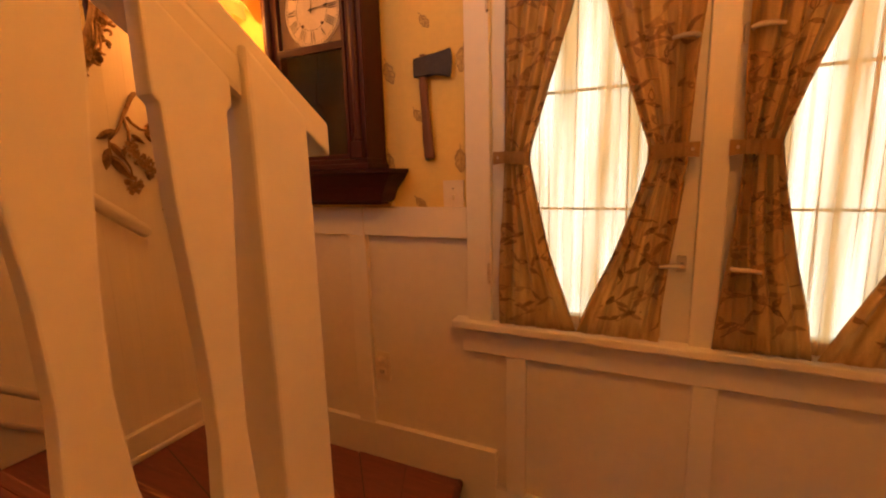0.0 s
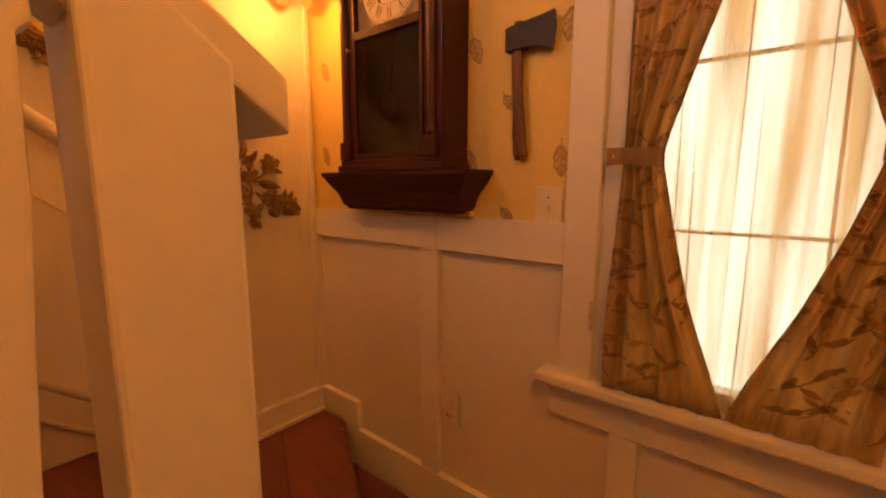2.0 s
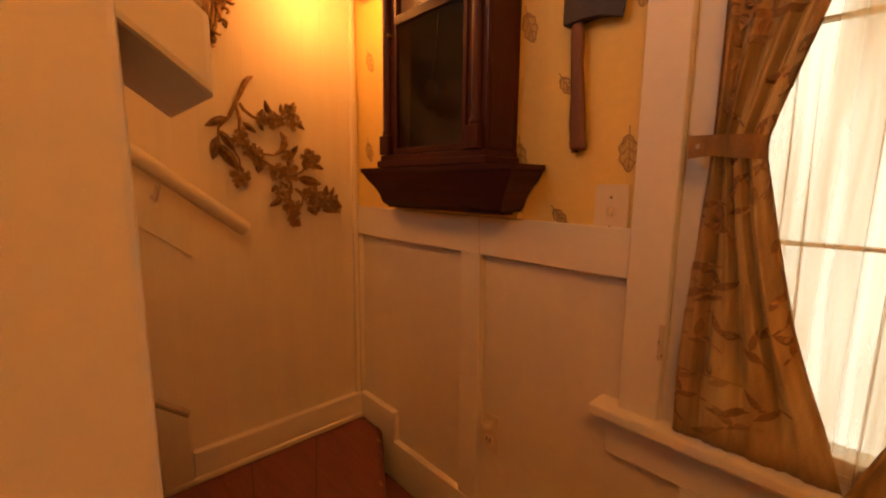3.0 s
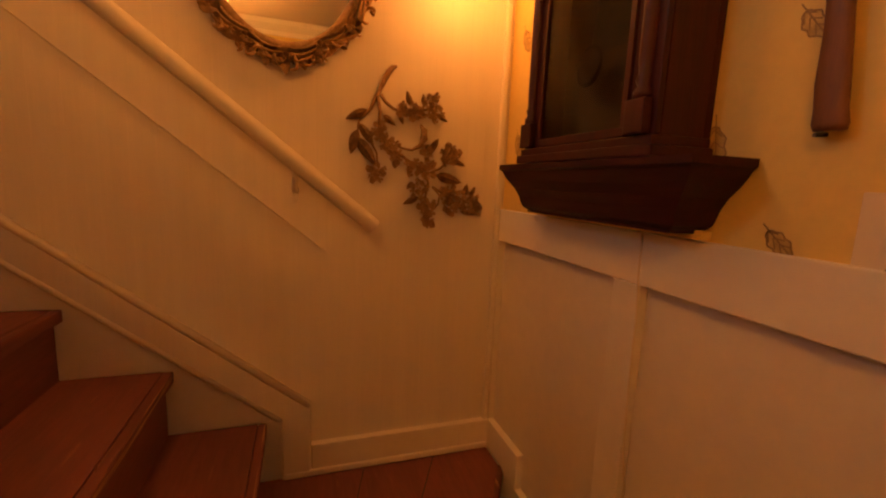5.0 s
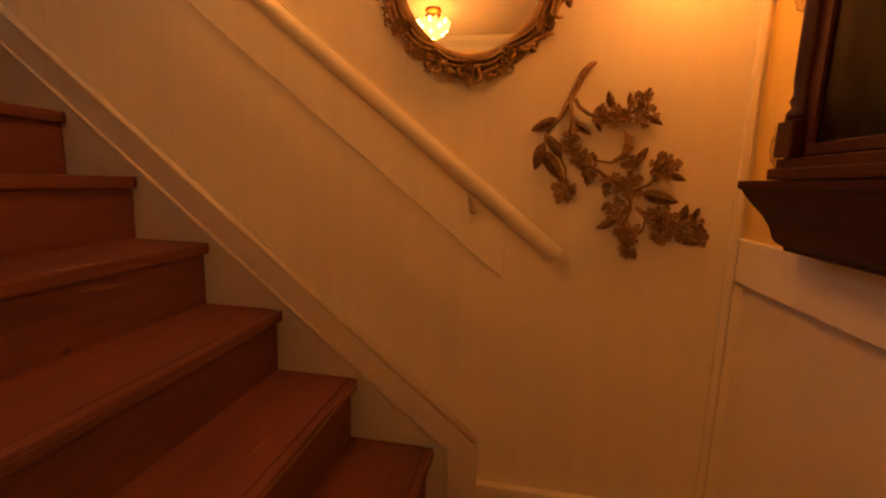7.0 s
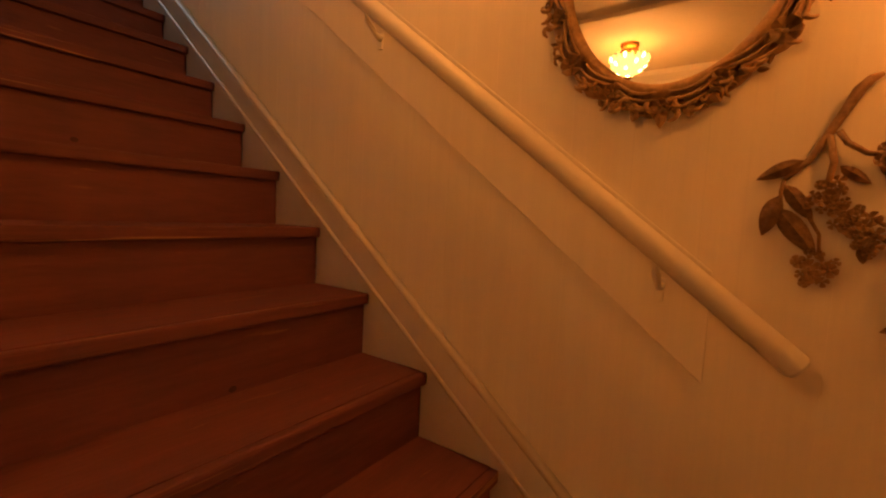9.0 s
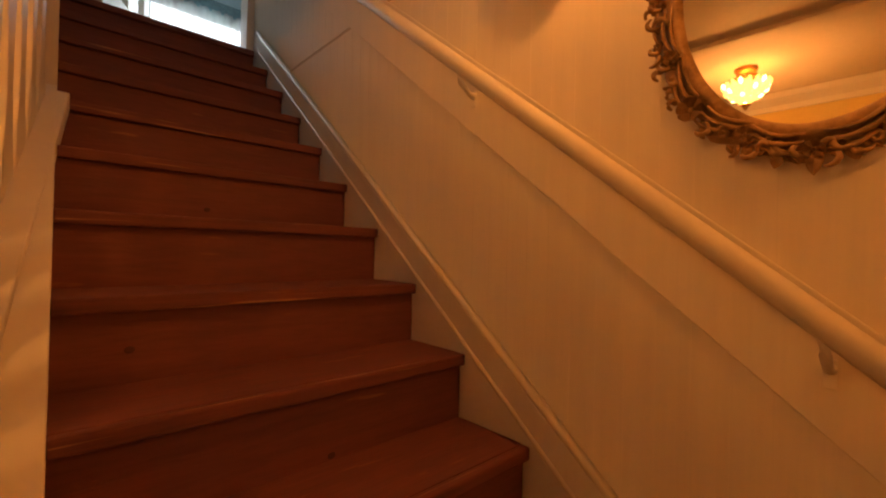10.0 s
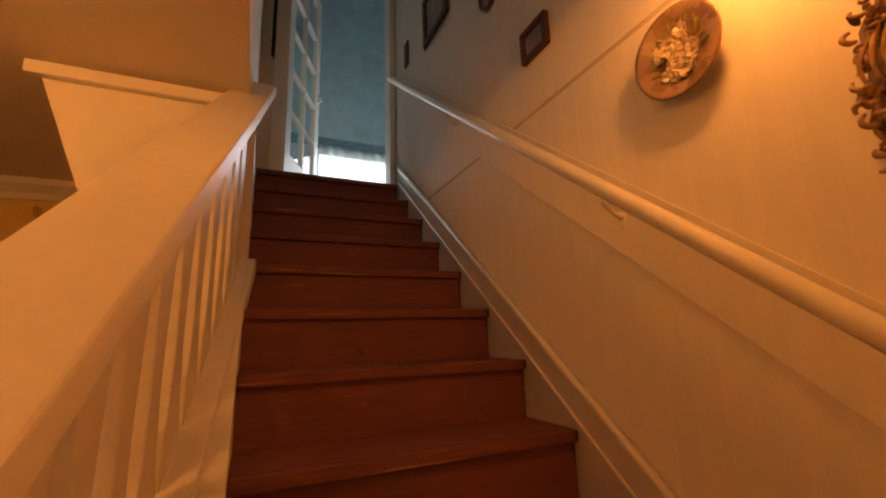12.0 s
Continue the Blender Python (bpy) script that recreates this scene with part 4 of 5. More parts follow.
for s in (-1, 1):
    part("winding_hole", lathe([(0, 0), (0.0055, 0)], pose(DCX + s * 0.042, CYF + 0.0112, DCZ - 0.047, 90, 0, 0), 14), MAHOGD, face)
pd = part("pendulum_rod", tube([(CX - 0.005, CYF + 0.045, 1.78), (CX - 0.03, CYF + 0.045, 1.58)], 0.003, 8), IRON, ck)
part("pendulum_bob", lathe([(0, -0.008), (0.03, -0.006), (0.042, 0), (0.03, 0.006), (0, 0.008)], pose(CX - 0.03, CYF + 0.045, 1.57, 90, 0, 0), 24), IRON, pd, "dark tarnished disc", smooth=True)

# ---------------------------------------------------------------- axe on the wall
ax = thing("axe", (-0.455, PY, 1.40), "small axe with dark iron head and brown wooden handle", "axe")
AY = PY - 0.020
bm = bmesh.new()
rings = []
for x, zt, zb, th in ((-0.502, 1.720, 1.666, 0.0115), (-0.499, 1.723, 1.664, 0.0130), (-0.486, 1.725, 1.664, 0.0135), (-0.458, 1.729, 1.666, 0.0135), (-0.440, 1.731, 1.667, 0.0115),
                      (-0.420, 1.734, 1.666, 0.0088), (-0.400, 1.738, 1.661, 0.0058), (-0.384, 1.742, 1.656, 0.0032), (-0.3755, 1.744, 1.654, 0.0016), (-0.3705, 1.736, 1.666, 0.0006)):
    c = min(0.0025, th * 0.6)
    rings.append([bm.verts.new((x + (0.004 * math.sin((z - zb) / (zt - zb) * math.pi) if x > -0.38 else 0), AY + y, z)) for y, z in
                  ((-th + c, zb), (-th, zb + c), (-th, (zt + zb) / 2), (-th, zt - c), (-th + c, zt), (th - c, zt), (th, zt - c), (th, zb + c), (th - c, zb))])
for u, v in zip(rings, rings[1:]):
    for k in range(9):
        bm.faces.new((u[k], v[k], v[(k + 1) % 9], u[(k + 1) % 9]))
bm.faces.new(rings[0])
bm.faces.new(rings[-1][::-1])
bmesh.ops.recalc_face_normals(bm, faces=bm.faces[:])
part("axe_head", bm, IRON, ax, "dark iron axe head")
bm = bmesh.new()
rings = []
for z, xc, hw, hd in ((1.735, -0.472, 0.010, 0.007), (1.668, -0.472, 0.014, 0.009), (1.64, -0.471, 0.0160, 0.009), (1.58, -0.469, 0.0145, 0.009), (1.52, -0.464, 0.0160, 0.009), (1.46, -0.461, 0.0195, 0.009), (1.43, -0.458, 0.0190, 0.009), (1.41, -0.456, 0.0205, 0.011), (1.402, -0.455, 0.0180, 0.010)):
    rings.append([bm.verts.new((xc + hw * math.copysign(abs(math.cos(a)) ** 0.7, math.cos(a)), AY + hd * math.sin(a), z)) for a in [k * math.tau / 14 for k in range(14)]])
for u, v in zip(rings, rings[1:]):
    for k in range(14):
        bm.faces.new((u[k], v[k], v[(k + 1) % 14], u[(k + 1) % 14]))
bm.faces.new(rings[0])
bm.faces.new(rings[-1][::-1])
bmesh.ops.recalc_face_normals(bm, faces=bm.faces[:])
part("axe_handle", bm, HICK, ax, "worn reddish wooden handle", smooth=True)
part("hanger_nail", tube([(-0.470, PY + 0.002, 1.400), (-0.470, PY - 0.022, 1.398)], 0.003, 8), BRONZE, ax)

# ---------------------------------------------------------------- switch, outlet, cord
sw = thing("light_switch", (-0.378, PY, 1.27), "ivory toggle switch plate beside the window casing", "switch")
part("plate", box(-0.416, -0.342, PY - 0.006, PY, 1.211, 1.327, 0.002), PLASTIC, sw)
part("toggle", box(-0.384, -0.374, PY - 0.017, PY - 0.004, 1.262, 1.280, 0.002), PLASTIC, sw)
for z in (1.236, 1.300):
    part("screw", lathe([(0, 0), (0.003, 0), (0.003, 0.001), (0, 0.0015)], pose(-0.379, PY - 0.006, z, 90, 0, 0), 10), BRONZE, sw)
ol = thing("wall_outlet", (-0.70, PY, 0.61), "ivory double wall outlet with a plug in it", "outlet")
part("plate", box(-0.735, -0.665, PY - 0.005, PY, 0.552, 0.668, 0.002), PLASTIC, ol)
for z in (0.587, 0.634):
    so = part("socket", box(-0.716, -0.684, PY - 0.008, PY - 0.004, z - 0.014, z + 0.014, 0.003), PLASTIC, ol)
    for x in (-0.706, -0.694):
        part("slot", box(x - 0.0016, x + 0.0016, PY - 0.0088, PY - 0.0078, z - 0.004, z + 0.007), SLOT, so)
    part("slot", lathe([(0, 0), (0.0022, 0)], pose(-0.70, PY - 0.0085, z - 0.008, 90, 0, 0), 10), SLOT, so)
cd = thing("power_cord", (-0.70, PY, 0.63), "thin white cord plugged in and running up the panelling", "cord")
part("plug", lathe([(0, 0), (0.013, 0), (0.014, 0.010), (0.009, 0.022), (0.004, 0.028), (0, 0.028)], pose(-0.700, PY - 0.0086, 0.636, 90, 0, 0), 14), PLASTIC, cd, smooth=True)
cpts = [(-0.70, PY - 0.034, 0.637), (-0.702, PY - 0.036, 0.648), (-0.712, PY - 0.025, 0.668), (-0.722, PY - 0.012, 0.70), (-0.733, NY - 0.001, 0.78), (-0.736, NY - 0.003, 0.92), (-0.738, NY - 0.003, 1.08), (-0.745, NY - 0.003, 1.15), (-0.747, NY - 0.003, 1.236), (-0.745, NY + 0.006, 1.243), (-0.75, NY + 0.008, 1.262)]
part("wire", tube(cpts, 0.0022, 8), PLASTIC, cd, smooth=True)

# ---------------------------------------------------------------- printed leaves of the wallpaper
LEAVES = [(-0.472, 1.842, -50, 0), (-0.505, 1.250, -40, 0), (-0.613, 1.697, -68, 1), (-0.628, 1.391, -80, 1), (-0.342, 1.708, -95, 1), (-0.352, 1.391, -85, 1),
          (-0.505, 1.547, -50, 0), (-1.306, 1.750, -62, 1), (-1.318, 1.440, -70, 1), (-1.29, 2.06, -62, 1), (-0.61, 2.01, -70, 1), (-0.345, 2.02, -85, 1), (-1.20, 1.29, -50, 0)]


def leaf_print(x, z, ang, big, plane=PY - 0.0008, flip=1, parent=wall_n):
    """An outlined oak-like leaf with veins, drawn as thin ink strips."""
    ln, wd = (0.078, 0.044) if big else (0.052, 0.030)
    bm = bmesh.new()
    m = pose(x, plane, z) @ pose(0, 0, 0, 0, -ang, 0) @ pose(-ln / 2, 0, 0)
    if flip < 0:
        m = pose(x, plane, z) @ pose(0, 0, 0, 0, -ang, 180) @ pose(-ln / 2, 0, 0)

    def line(p, q, t):
        d = Vector((q[0] - p[0], q[1] - p[1]))
        nrm = Vector((-d.y, d.x)).normalized() * t
        flat([(p[0] - nrm.x, p[1] - nrm.y), (q[0] - nrm.x, q[1] - nrm.y), (q[0] + nrm.x, q[1] + nrm.y), (p[0] + nrm.x, p[1] + nrm.y)], m, bm)
    fill = bmesh.new()
    rim = [(0.03 * ln, 0)]
    for s in (1, -1):
        side = [(i / 12 * ln, s * wd * 0.5 * math.sin(math.pi * min(1, i / 12 * 0.97 + 0.03)) ** 0.7 * (0.86 + 0.14 * math.cos(i / 12 * 19))) for i in range(1, 13)]
        rim += side if s > 0 else side[-2::-1]
    flat(rim, m @ pose(0, 0.0004, 0), fill)
    part("leaf_tint", fill, LEAFFILL, parent)
    line((-0.22 * ln, 0.004), (ln * 0.95, 0), 0.0011)
    for s in (1, -1):
        prev = (0.03 * ln, 0)
        for i in range(1, 13):
            u = i / 12
            lob = wd * 0.5 * math.sin(math.pi * min(1, u * 0.97 + 0.03)) ** 0.7 * (0.86 + 0.14 * math.cos(u * 19))
            cur = (u * ln, s * lob)
            line(prev, cur, 0.0014 if big else 0.0012)
            if i % 3 == 0 and i < 12:
                line((u * ln - 0.012, 0), (cur[0] + 0.002, cur[1] * 0.85), 0.0010)
            prev = cur
    part("leaf_print", bm, LEAFINK, parent)


for x, z, ang, big in LEAVES:
    leaf_print(x, z, ang, big)
for x, z in ((0.54, 2.315), (0.90, 2.30), (0.72, 2.12)):
    leaf_print(x, z, -70, 1, SY + 0.002, -1, bpy.data.objects["wall_south"])
part("head_casing", box(0.30, EX, SY, SY + 0.018, 1.955, 2.055, 0.004), WHITE, bpy.data.objects["wall_south"])
sp = thing("wall_picture", (0.84, SY, 1.50), "dark framed picture on the yellow wallpaper", "picture")
for x0, x1, z0, z1 in ((0.66, 1.02, 1.90, 1.925), (0.66, 1.02, 1.50, 1.525), (0.66, 0.685, 1.525, 1.90), (0.995, 1.02, 1.525, 1.90)):
    part("frame_bar", box(x0, x1, SY, SY + 0.02, z0, z1, 0.003), FRAMEW, sp)
part("print", box(0.685, 0.995, SY, SY + 0.006, 1.525, 1.90), PHOTO, sp)

# ---------------------------------------------------------------- oval mirror
MY, MZ, MA, MB = 1.478, 1.965, 0.205, 0.290
mr = thing("oval_mirror", (WX, MY, MZ - 0.37), "oval mirror in an ornate carved antique gold frame", "mirror")
bm = bmesh.new()
vs = [bm.verts.new((WX + 0.016, MY + (MA + 0.01) * math.cos(a), MZ + (MB + 0.01) * math.sin(a))) for a in [k * math.tau / 72 for k in range(72)]]
bm.faces.new(vs)
bmesh.ops.recalc_face_normals(bm, faces=bm.faces[:])
part("mirror_glass", bm, MIRROR, mr)
bm = bmesh.new()
vs = [bm.verts.new((WX + 0.003, MY + (MA + 0.03) * math.cos(a), MZ + (MB + 0.03) * math.sin(a))) for a in [k * math.tau / 72 for k in range(72)]]
f = bm.faces.new(vs)
bmesh.ops.solidify(bm, geom=[f], thickness=0.008)
part("backing", bm, FRAMEW, mr)


bm = bmesh.new()
rows = []
for da, x in ((-0.002, 0.017), (0.002, 0.024), (0.010, 0.027), (0.020, 0.024), (0.024, 0.018), (0.040, 0.015), (0.052, 0.008), (0.054, 0.001)):
    row = []
    for k in range(120):
        a = k * math.tau / 120
        d = da + (0.006 * math.sin(a * 14) + 0.004 * math.sin(a * 23 + 1) if da > 0.03 else 0)
        nv = Vector((0, MB * math.cos(a), MA * math.sin(a))).normalized()
        row.append(bm.verts.new(Vector((WX + x, MY + MA * math.cos(a), MZ + MB * math.sin(a))) + nv * d))
    rows.append(row)
for p, q in zip(rows, rows[1:]):
    for k in range(120):
        bm.faces.new((p[k], p[(k + 1) % 120], q[(k + 1) % 120], q[k]))
part("frame_ring", bm, GOLD, mr, smooth=True)
rnd = random.Random(11)


def on_oval(a, d, x):
    n = Vector((0, MB * math.cos(a), MA * math.sin(a))).normalized()
    return Vector((WX + x, MY + MA * math.cos(a), MZ + MB * math.sin(a))) + n * d, n


def frame_at(p, d, up=Vector((1, 0, 0))):
    """A pose at p whose x axis runs along d and whose z axis leaves the wall."""
    d = d.normalized()
    z = (up - d * up.dot(d)).normalized()
    y = z.cross(d)
    m = Matrix((d, y, z)).transposed().to_4x4()
    m.translation = p
    return m


for k in range(112):
    a = k * math.tau / 112 + rnd.uniform(-0.02, 0.02)
    p, n = on_oval(a, rnd.uniform(0.016, 0.058), rnd.uniform(0.014, 0.028))
    t = Vector((0, -n.z, n.y))
    d = n * rnd.uniform(0.4, 1.0) + t * rnd.choice((-1, 1)) * rnd.uniform(0.5, 1.1) + Vector((rnd.uniform(-0.1, 0.35), 0, 0))
    bm = blade(frame_at(p, d), rnd.uniform(0.014, 0.025), rnd.uniform(0.007, 0.012), 0.35)
    bmesh.ops.solidify(bm, geom=bm.faces[:], thickness=0.003)
    part("acanthus_leaf", bm, GOLD, mr)
for k in range(84):
    a = (k + 0.5) * math.tau / 84 + rnd.uniform(-0.04, 0.04)
    p, n = on_oval(a, rnd.uniform(0.034, 0.062), rnd.uniform(0.018, 0.030))
    t = Vector((0, -n.z, n.y)) * rnd.choice((-1, 1))
    r = rnd.uniform(0.009, 0.018)
    b0 = rnd.uniform(0, 2.5)
    pts = []
    for j in range(10):
        b = b0 + j * 0.42
        rr = r * (1 - j / 18)
        pts.append(p + n * rr * math.sin(b) + t * (rr * math.cos(b) - 0.5 * r) + Vector((0.006 * math.sin(j * 0.5), 0, 0)))
    part("scroll", tube(pts, [0.0020 + 0.0032 * math.sin(math.pi * (j + 0.7) / 10.5) for j in range(10)], 6), GOLD, mr, smooth=True)


def rosette(m, r, bm, petals=5, slim=1.0):
    for k in range(petals):
        pm_ = m @ pose(0, 0, 0, 0, 0, 360 / petals * k) @ pose(0, 0, 0.001, 0, -20, 0)
        rows_ = [[bm.verts.new(pm_ @ Vector((u * r, w * slim * r * 0.5 * q, 0.10 * r * (1 - q * q) + 0.16 * r * u * u))) for q in (-1, 0, 1)]
                 for u, w in ((0.08, 0.15), (0.4, 0.55), (0.75, 0.95), (0.95, 0.62), (1.0, 0.15))]
        for a_, b_ in zip(rows_, rows_[1:]):
            for q in range(2):
                bm.faces.new((a_[q], b_[q], b_[q + 1], a_[q + 1]))
    lathe([(0, 0.008), (r * 0.16, 0.007), (r * 0.22, 0.003), (r * 0.2, 0)], m, 8, bm=bm)


# eight fan flowers with smaller ones between them
for k in range(16):
    a = -math.pi / 2 + k * math.tau / 16
    p, n = on_oval(a, 0.030 if k % 2 else 0.044, 0.026)
    bm = bmesh.new()
    rosette(frame_at(p, Vector((0, -n.z, n.y))), 0.027 if k % 4 == 2 else 0.017, bm)
    bmesh.ops.solidify(bm, geom=bm.faces[:], thickness=0.002)
    part("rosette", bm, GOLD, mr)
# long strands swept along the rim, each ending in a curl
for k in range(8):
    for side in (-1, 1):
        a0 = -math.pi / 2 + k * math.tau / 8
        for base, span, r in ((0.016, 0.34, 0.0042), (0.030, 0.29, 0.0046), (0.046, 0.21, 0.0042)):
            pts = []
            for j in range(9):
                f = j / 8
                p, n = on_oval(a0 + side * (0.05 + span * f), base + 0.007 * math.sin(f * 3.1 + k) - 0.004 * f, 0.024 + 0.005 * math.sin(f * 3.1))
                pts.append(p)
            t = (pts[-1] - pts[-2]).normalized()
            for j in range(1, 8):
                b0 = j * 0.75
                rr = 0.010 * (1 - j / 11)
                pts.append(pts[8] + t * rr * math.sin(b0) + n * rr * (1 - math.cos(b0)))
            part("strand", tube(pts, [r * (0.55 + 0.45 * math.sin(math.pi * (j + 1) / 18)) for j in range(len(pts))], 6), GOLD, mr, smooth=True)
bm = bmesh.new()
for s in (1, -1):
    for da, ln in ((0.0, 0.048), (0.16, 0.036), (-0.16, 0.036), (0.32, 0.030), (-0.32, 0.030)):
        p, n = on_oval(s * math.pi / 2 + da, 0.040, 0.018)
        blade(frame_at(p, n + Vector((0.2, da * 0.5, 0))), ln, 0.024, 0.3, bm=bm)
bmesh.ops.solidify(bm, geom=bm.faces[:], thickness=0.003)
part("crest_leaves", bm, GOLD, mr)

# ---------------------------------------------------------------- flowering branch ornament
fo = thing("flower_branch_plaque", (WX, 1.87, 1.16), "antique gold flowering branch ornament hung on the wall", "wall ornament")


def wp(u, v, x=0.008):
    """A place on the west wall from the ornament's own grid (u along the wall, v down)."""
    u, v = u / 1000, v / 1000
    w = 1 - 0.2407 * u - 0.0295 * v
    return Vector((WX + x, (0.1115 * u - 0.0529 * v + 1.6235) / w, (-0.3131 * u - 0.5822 * v + 1.6402) / w))


def branch(pts, radii, name="branch"):
    q = [wp(u, v, 0.010 + 0.003 * math.sin(i * 1.1)) for i, (u, v) in enumerate(pts)]
    n = len(q)
    if len(radii) == 2:
        radii = [radii[0] + (radii[1] - radii[0]) * i / (n - 1) for i in range(n)]
    part(name, tube(q, radii, 8), PLAQD, fo, smooth=True)


branch([(302, 26), (280, 34), (258, 58), (236, 104), (208, 160), (168, 236), (110, 292)], [0.004, 0.0075, 0.0085, 0.0075, 0.0068, 0.0055, 0.0035])
branch([(226, 164), (246, 200), (290, 236), (350, 252), (430, 246), (490, 240)], (0.0055, 0.003))
branch([(206, 172), (222, 250), (214, 320), (240, 380), (300, 440), (370, 490), (440, 532), (478, 600), (462, 700), (474, 800)], (0.0055, 0.003))
branch([(432, 314), (450, 345), (450, 382), (434, 418), (392, 440), (340, 432), (292, 396)], [0.003, 0.011, 0.013, 0.008, 0.004, 0.0035, 0.003], "curved_leaf")
branch([(110, 290), (104, 330), (112, 390)], (0.0035, 0.0025))
branch([(112, 310), (170, 390), (208, 460), (214, 530)], (0.004, 0.0025))
branch([(470, 560), (535, 530), (590, 470)], (0.004, 0.0025))
branch([(500, 620), (545, 648), (600, 660), (690, 700)], (0.004, 0.0025))
branch([(500, 622), (536, 662), (530, 708), (496, 744)], (0.0035, 0.0025))
# sprigs of blossoms: place, spread and number
SPRIGS = [(215, 350, 44, 6), (268, 420, 40, 6), (308, 480, 30, 4), (335, 245, 28, 4), (402, 255, 38, 6), (478, 210, 36, 5), (498, 265, 36, 5), (205, 556, 46, 7), (400, 525, 38, 5),
          (470, 540, 40, 6), (466, 450, 32, 5), (580, 465, 42, 8), (428, 635, 42, 6), (470, 725, 42, 7), (482, 790, 28, 4), (580, 655, 42, 7), (590, 720, 32, 5), (672, 685, 48, 9), (706, 715, 30, 4)]
rnd = random.Random(21)
for i, (u, v, spread, count) in enumerate(SPRIGS):
    count, spread = round(count * 1.8), spread * 1.22
    for j in range(count):
        d, a = spread * (0.10 + 0.86 * (j / count) ** 0.6), j * 2.4 + i
        bm = bmesh.new()
        rosette(frame_at(wp(u + d * math.cos(a), v + d * math.sin(a), 0.012 + 0.004 * (1 - j / count) + 0.002 * (j % 2)),
                         Vector((rnd.uniform(-0.35, 0.35), math.cos(i + j * 2.1), math.sin(i + j * 2.1)))), rnd.uniform(0.0085, 0.0140), bm, petals=5 if j % 2 else 4, slim=0.9)
        bmesh.ops.solidify(bm, geom=bm.faces[:], thickness=0.002)
        part("blossom", bm, PLAQ, fo)
# leaves: foot, tip and width
LEAFS = [(155, 238, 34, 286, 44), (112, 306, 190, 420, 46), (100, 340, 66, 466, 54), (98, 376, 206, 522, 62), (236, 264, 305, 322, 32), (378, 224, 358, 148, 34), (446, 224, 440, 165, 26),
         (470, 220, 512, 162, 28), (505, 262, 564, 303, 28), (322, 258, 342, 314, 26), (478, 455, 522, 384, 38), (548, 506, 588, 412, 46), (600, 490, 656, 514, 30), (515, 562, 640, 596, 58), (432, 676, 352, 714, 36)]
LITTLE = [(655, 664, 668, 600, 36), (690, 700, 742, 722, 28), (640, 735, 720, 748, 26), (565, 720, 602, 766, 28), (402, 600, 368, 638, 26), (472, 780, 480, 833, 26), (302, 490, 306, 538, 28), (540, 636, 606, 640, 30), (690, 660, 706, 610, 26)]
for u0, v0, u1, v1, w in LEAFS + LITTLE:
    p, q = wp(u0, v0, 0.010), wp(u1, v1, 0.014)
    bm = blade(frame_at(p, q - p), (q - p).length, w * 0.00056, 0.40)
    bmesh.ops.solidify(bm, geom=bm.faces[:], thickness=0.0025)
    part("leaf", bm, PLAQD, fo)
part("back_stem", tube([wp(232, 110, 0.0), wp(232, 110, 0.012)], 0.004, 8), PLAQ, fo)

# ---------------------------------------------------------------- plate and pictures on the stair wall
pl = thing("decorative_plate", (WX, 0.910, 2.145), "round brown glazed plate with cream relief flowers on the wall", "plate")
pm = pose(WX + 0.018, 0.942, 2.242, 0, 92, 0)
part("dish", lathe([(0, 0.012), (0.045, 0.012), (0.062, 0.014), (0.075, 0.022), (0.100, 0.030), (0.108, 0.033), (0.109, 0.029), (0.080, 0.014), (0.05, 0.0), (0, 0.0)], pm, 56), PLATEB, pl, smooth=True)
rnd = random.Random(3)
part("hanger", tube([(WX - 0.004, 0.940, 2.25), (WX + 0.016, 0.940, 2.25)], 0.006, 8), BRASS, pl)
for k in range(34):
    a, r = rnd.uniform(0, 6.28), rnd.uniform(0.003, 0.046)
    bm = bmesh.new()
    rosette(pm @ pose(r * 1.25 * math.cos(a), r * math.sin(a), 0.012 + rnd.uniform(0, 0.004), 0, 0, rnd.uniform(0, 90)), rnd.uniform(0.015, 0.024), bm)
    part("relief_flower", bm, PLATEW, pl, "cream raised flower")
for k in range(26):
    a = k * math.tau / 26 + rnd.uniform(-0.1, 0.1)
    r = rnd.uniform(0.045, 0.062)
    bm = bmesh.new()
    blade(pm @ pose(0, 0, 0, 0, 0, math.degrees(a)) @ pose(r, 0, 0.016, 0, -16, rnd.uniform(-40, 40)), rnd.uniform(0.022, 0.036), 0.010, 0.25, bm=bm, n=4)
    part("relief_leaf", bm, PLATEG, pl, "olive raised leaf")


def picture(name, y0, y1, z0, z1, fw, label, ornate=False):
    p = thing(name, (WX, (y0 + y1) / 2, z0), label, "picture", "pictures on the stair wall")
    for a, b, c, d in ((y0, y1, z0, z0 + fw), (y0, y1, z1 - fw, z1), (y0, y0 + fw, z0 + fw, z1 - fw), (y1 - fw, y1, z0 + fw, z1 - fw)):
        part("frame_bar", box(WX - 0.003, WX + 0.020, a, b, c, d, 0.004), FRAMEW, p)
    part("photograph", box(WX - 0.003, WX + 0.006, y0 + fw, y1 - fw, z0 + fw, z1 - fw), PHOTO, p)
    if ornate:
        for i in range(7):
            y = y0 + (y1 - y0) * (i + 0.5) / 7
            for z, s in ((z0, -1), (z1, 1)):
                bm = blade(frame_at(Vector((WX + 0.010, y, z)), Vector((0.1, 0.4 * math.sin(i), s))), 0.035, 0.03, 0.3)
                bmesh.ops.solidify(bm, geom=bm.faces[:], thickness=0.004)
                part("frame_crest", bm, FRAMEW, p)


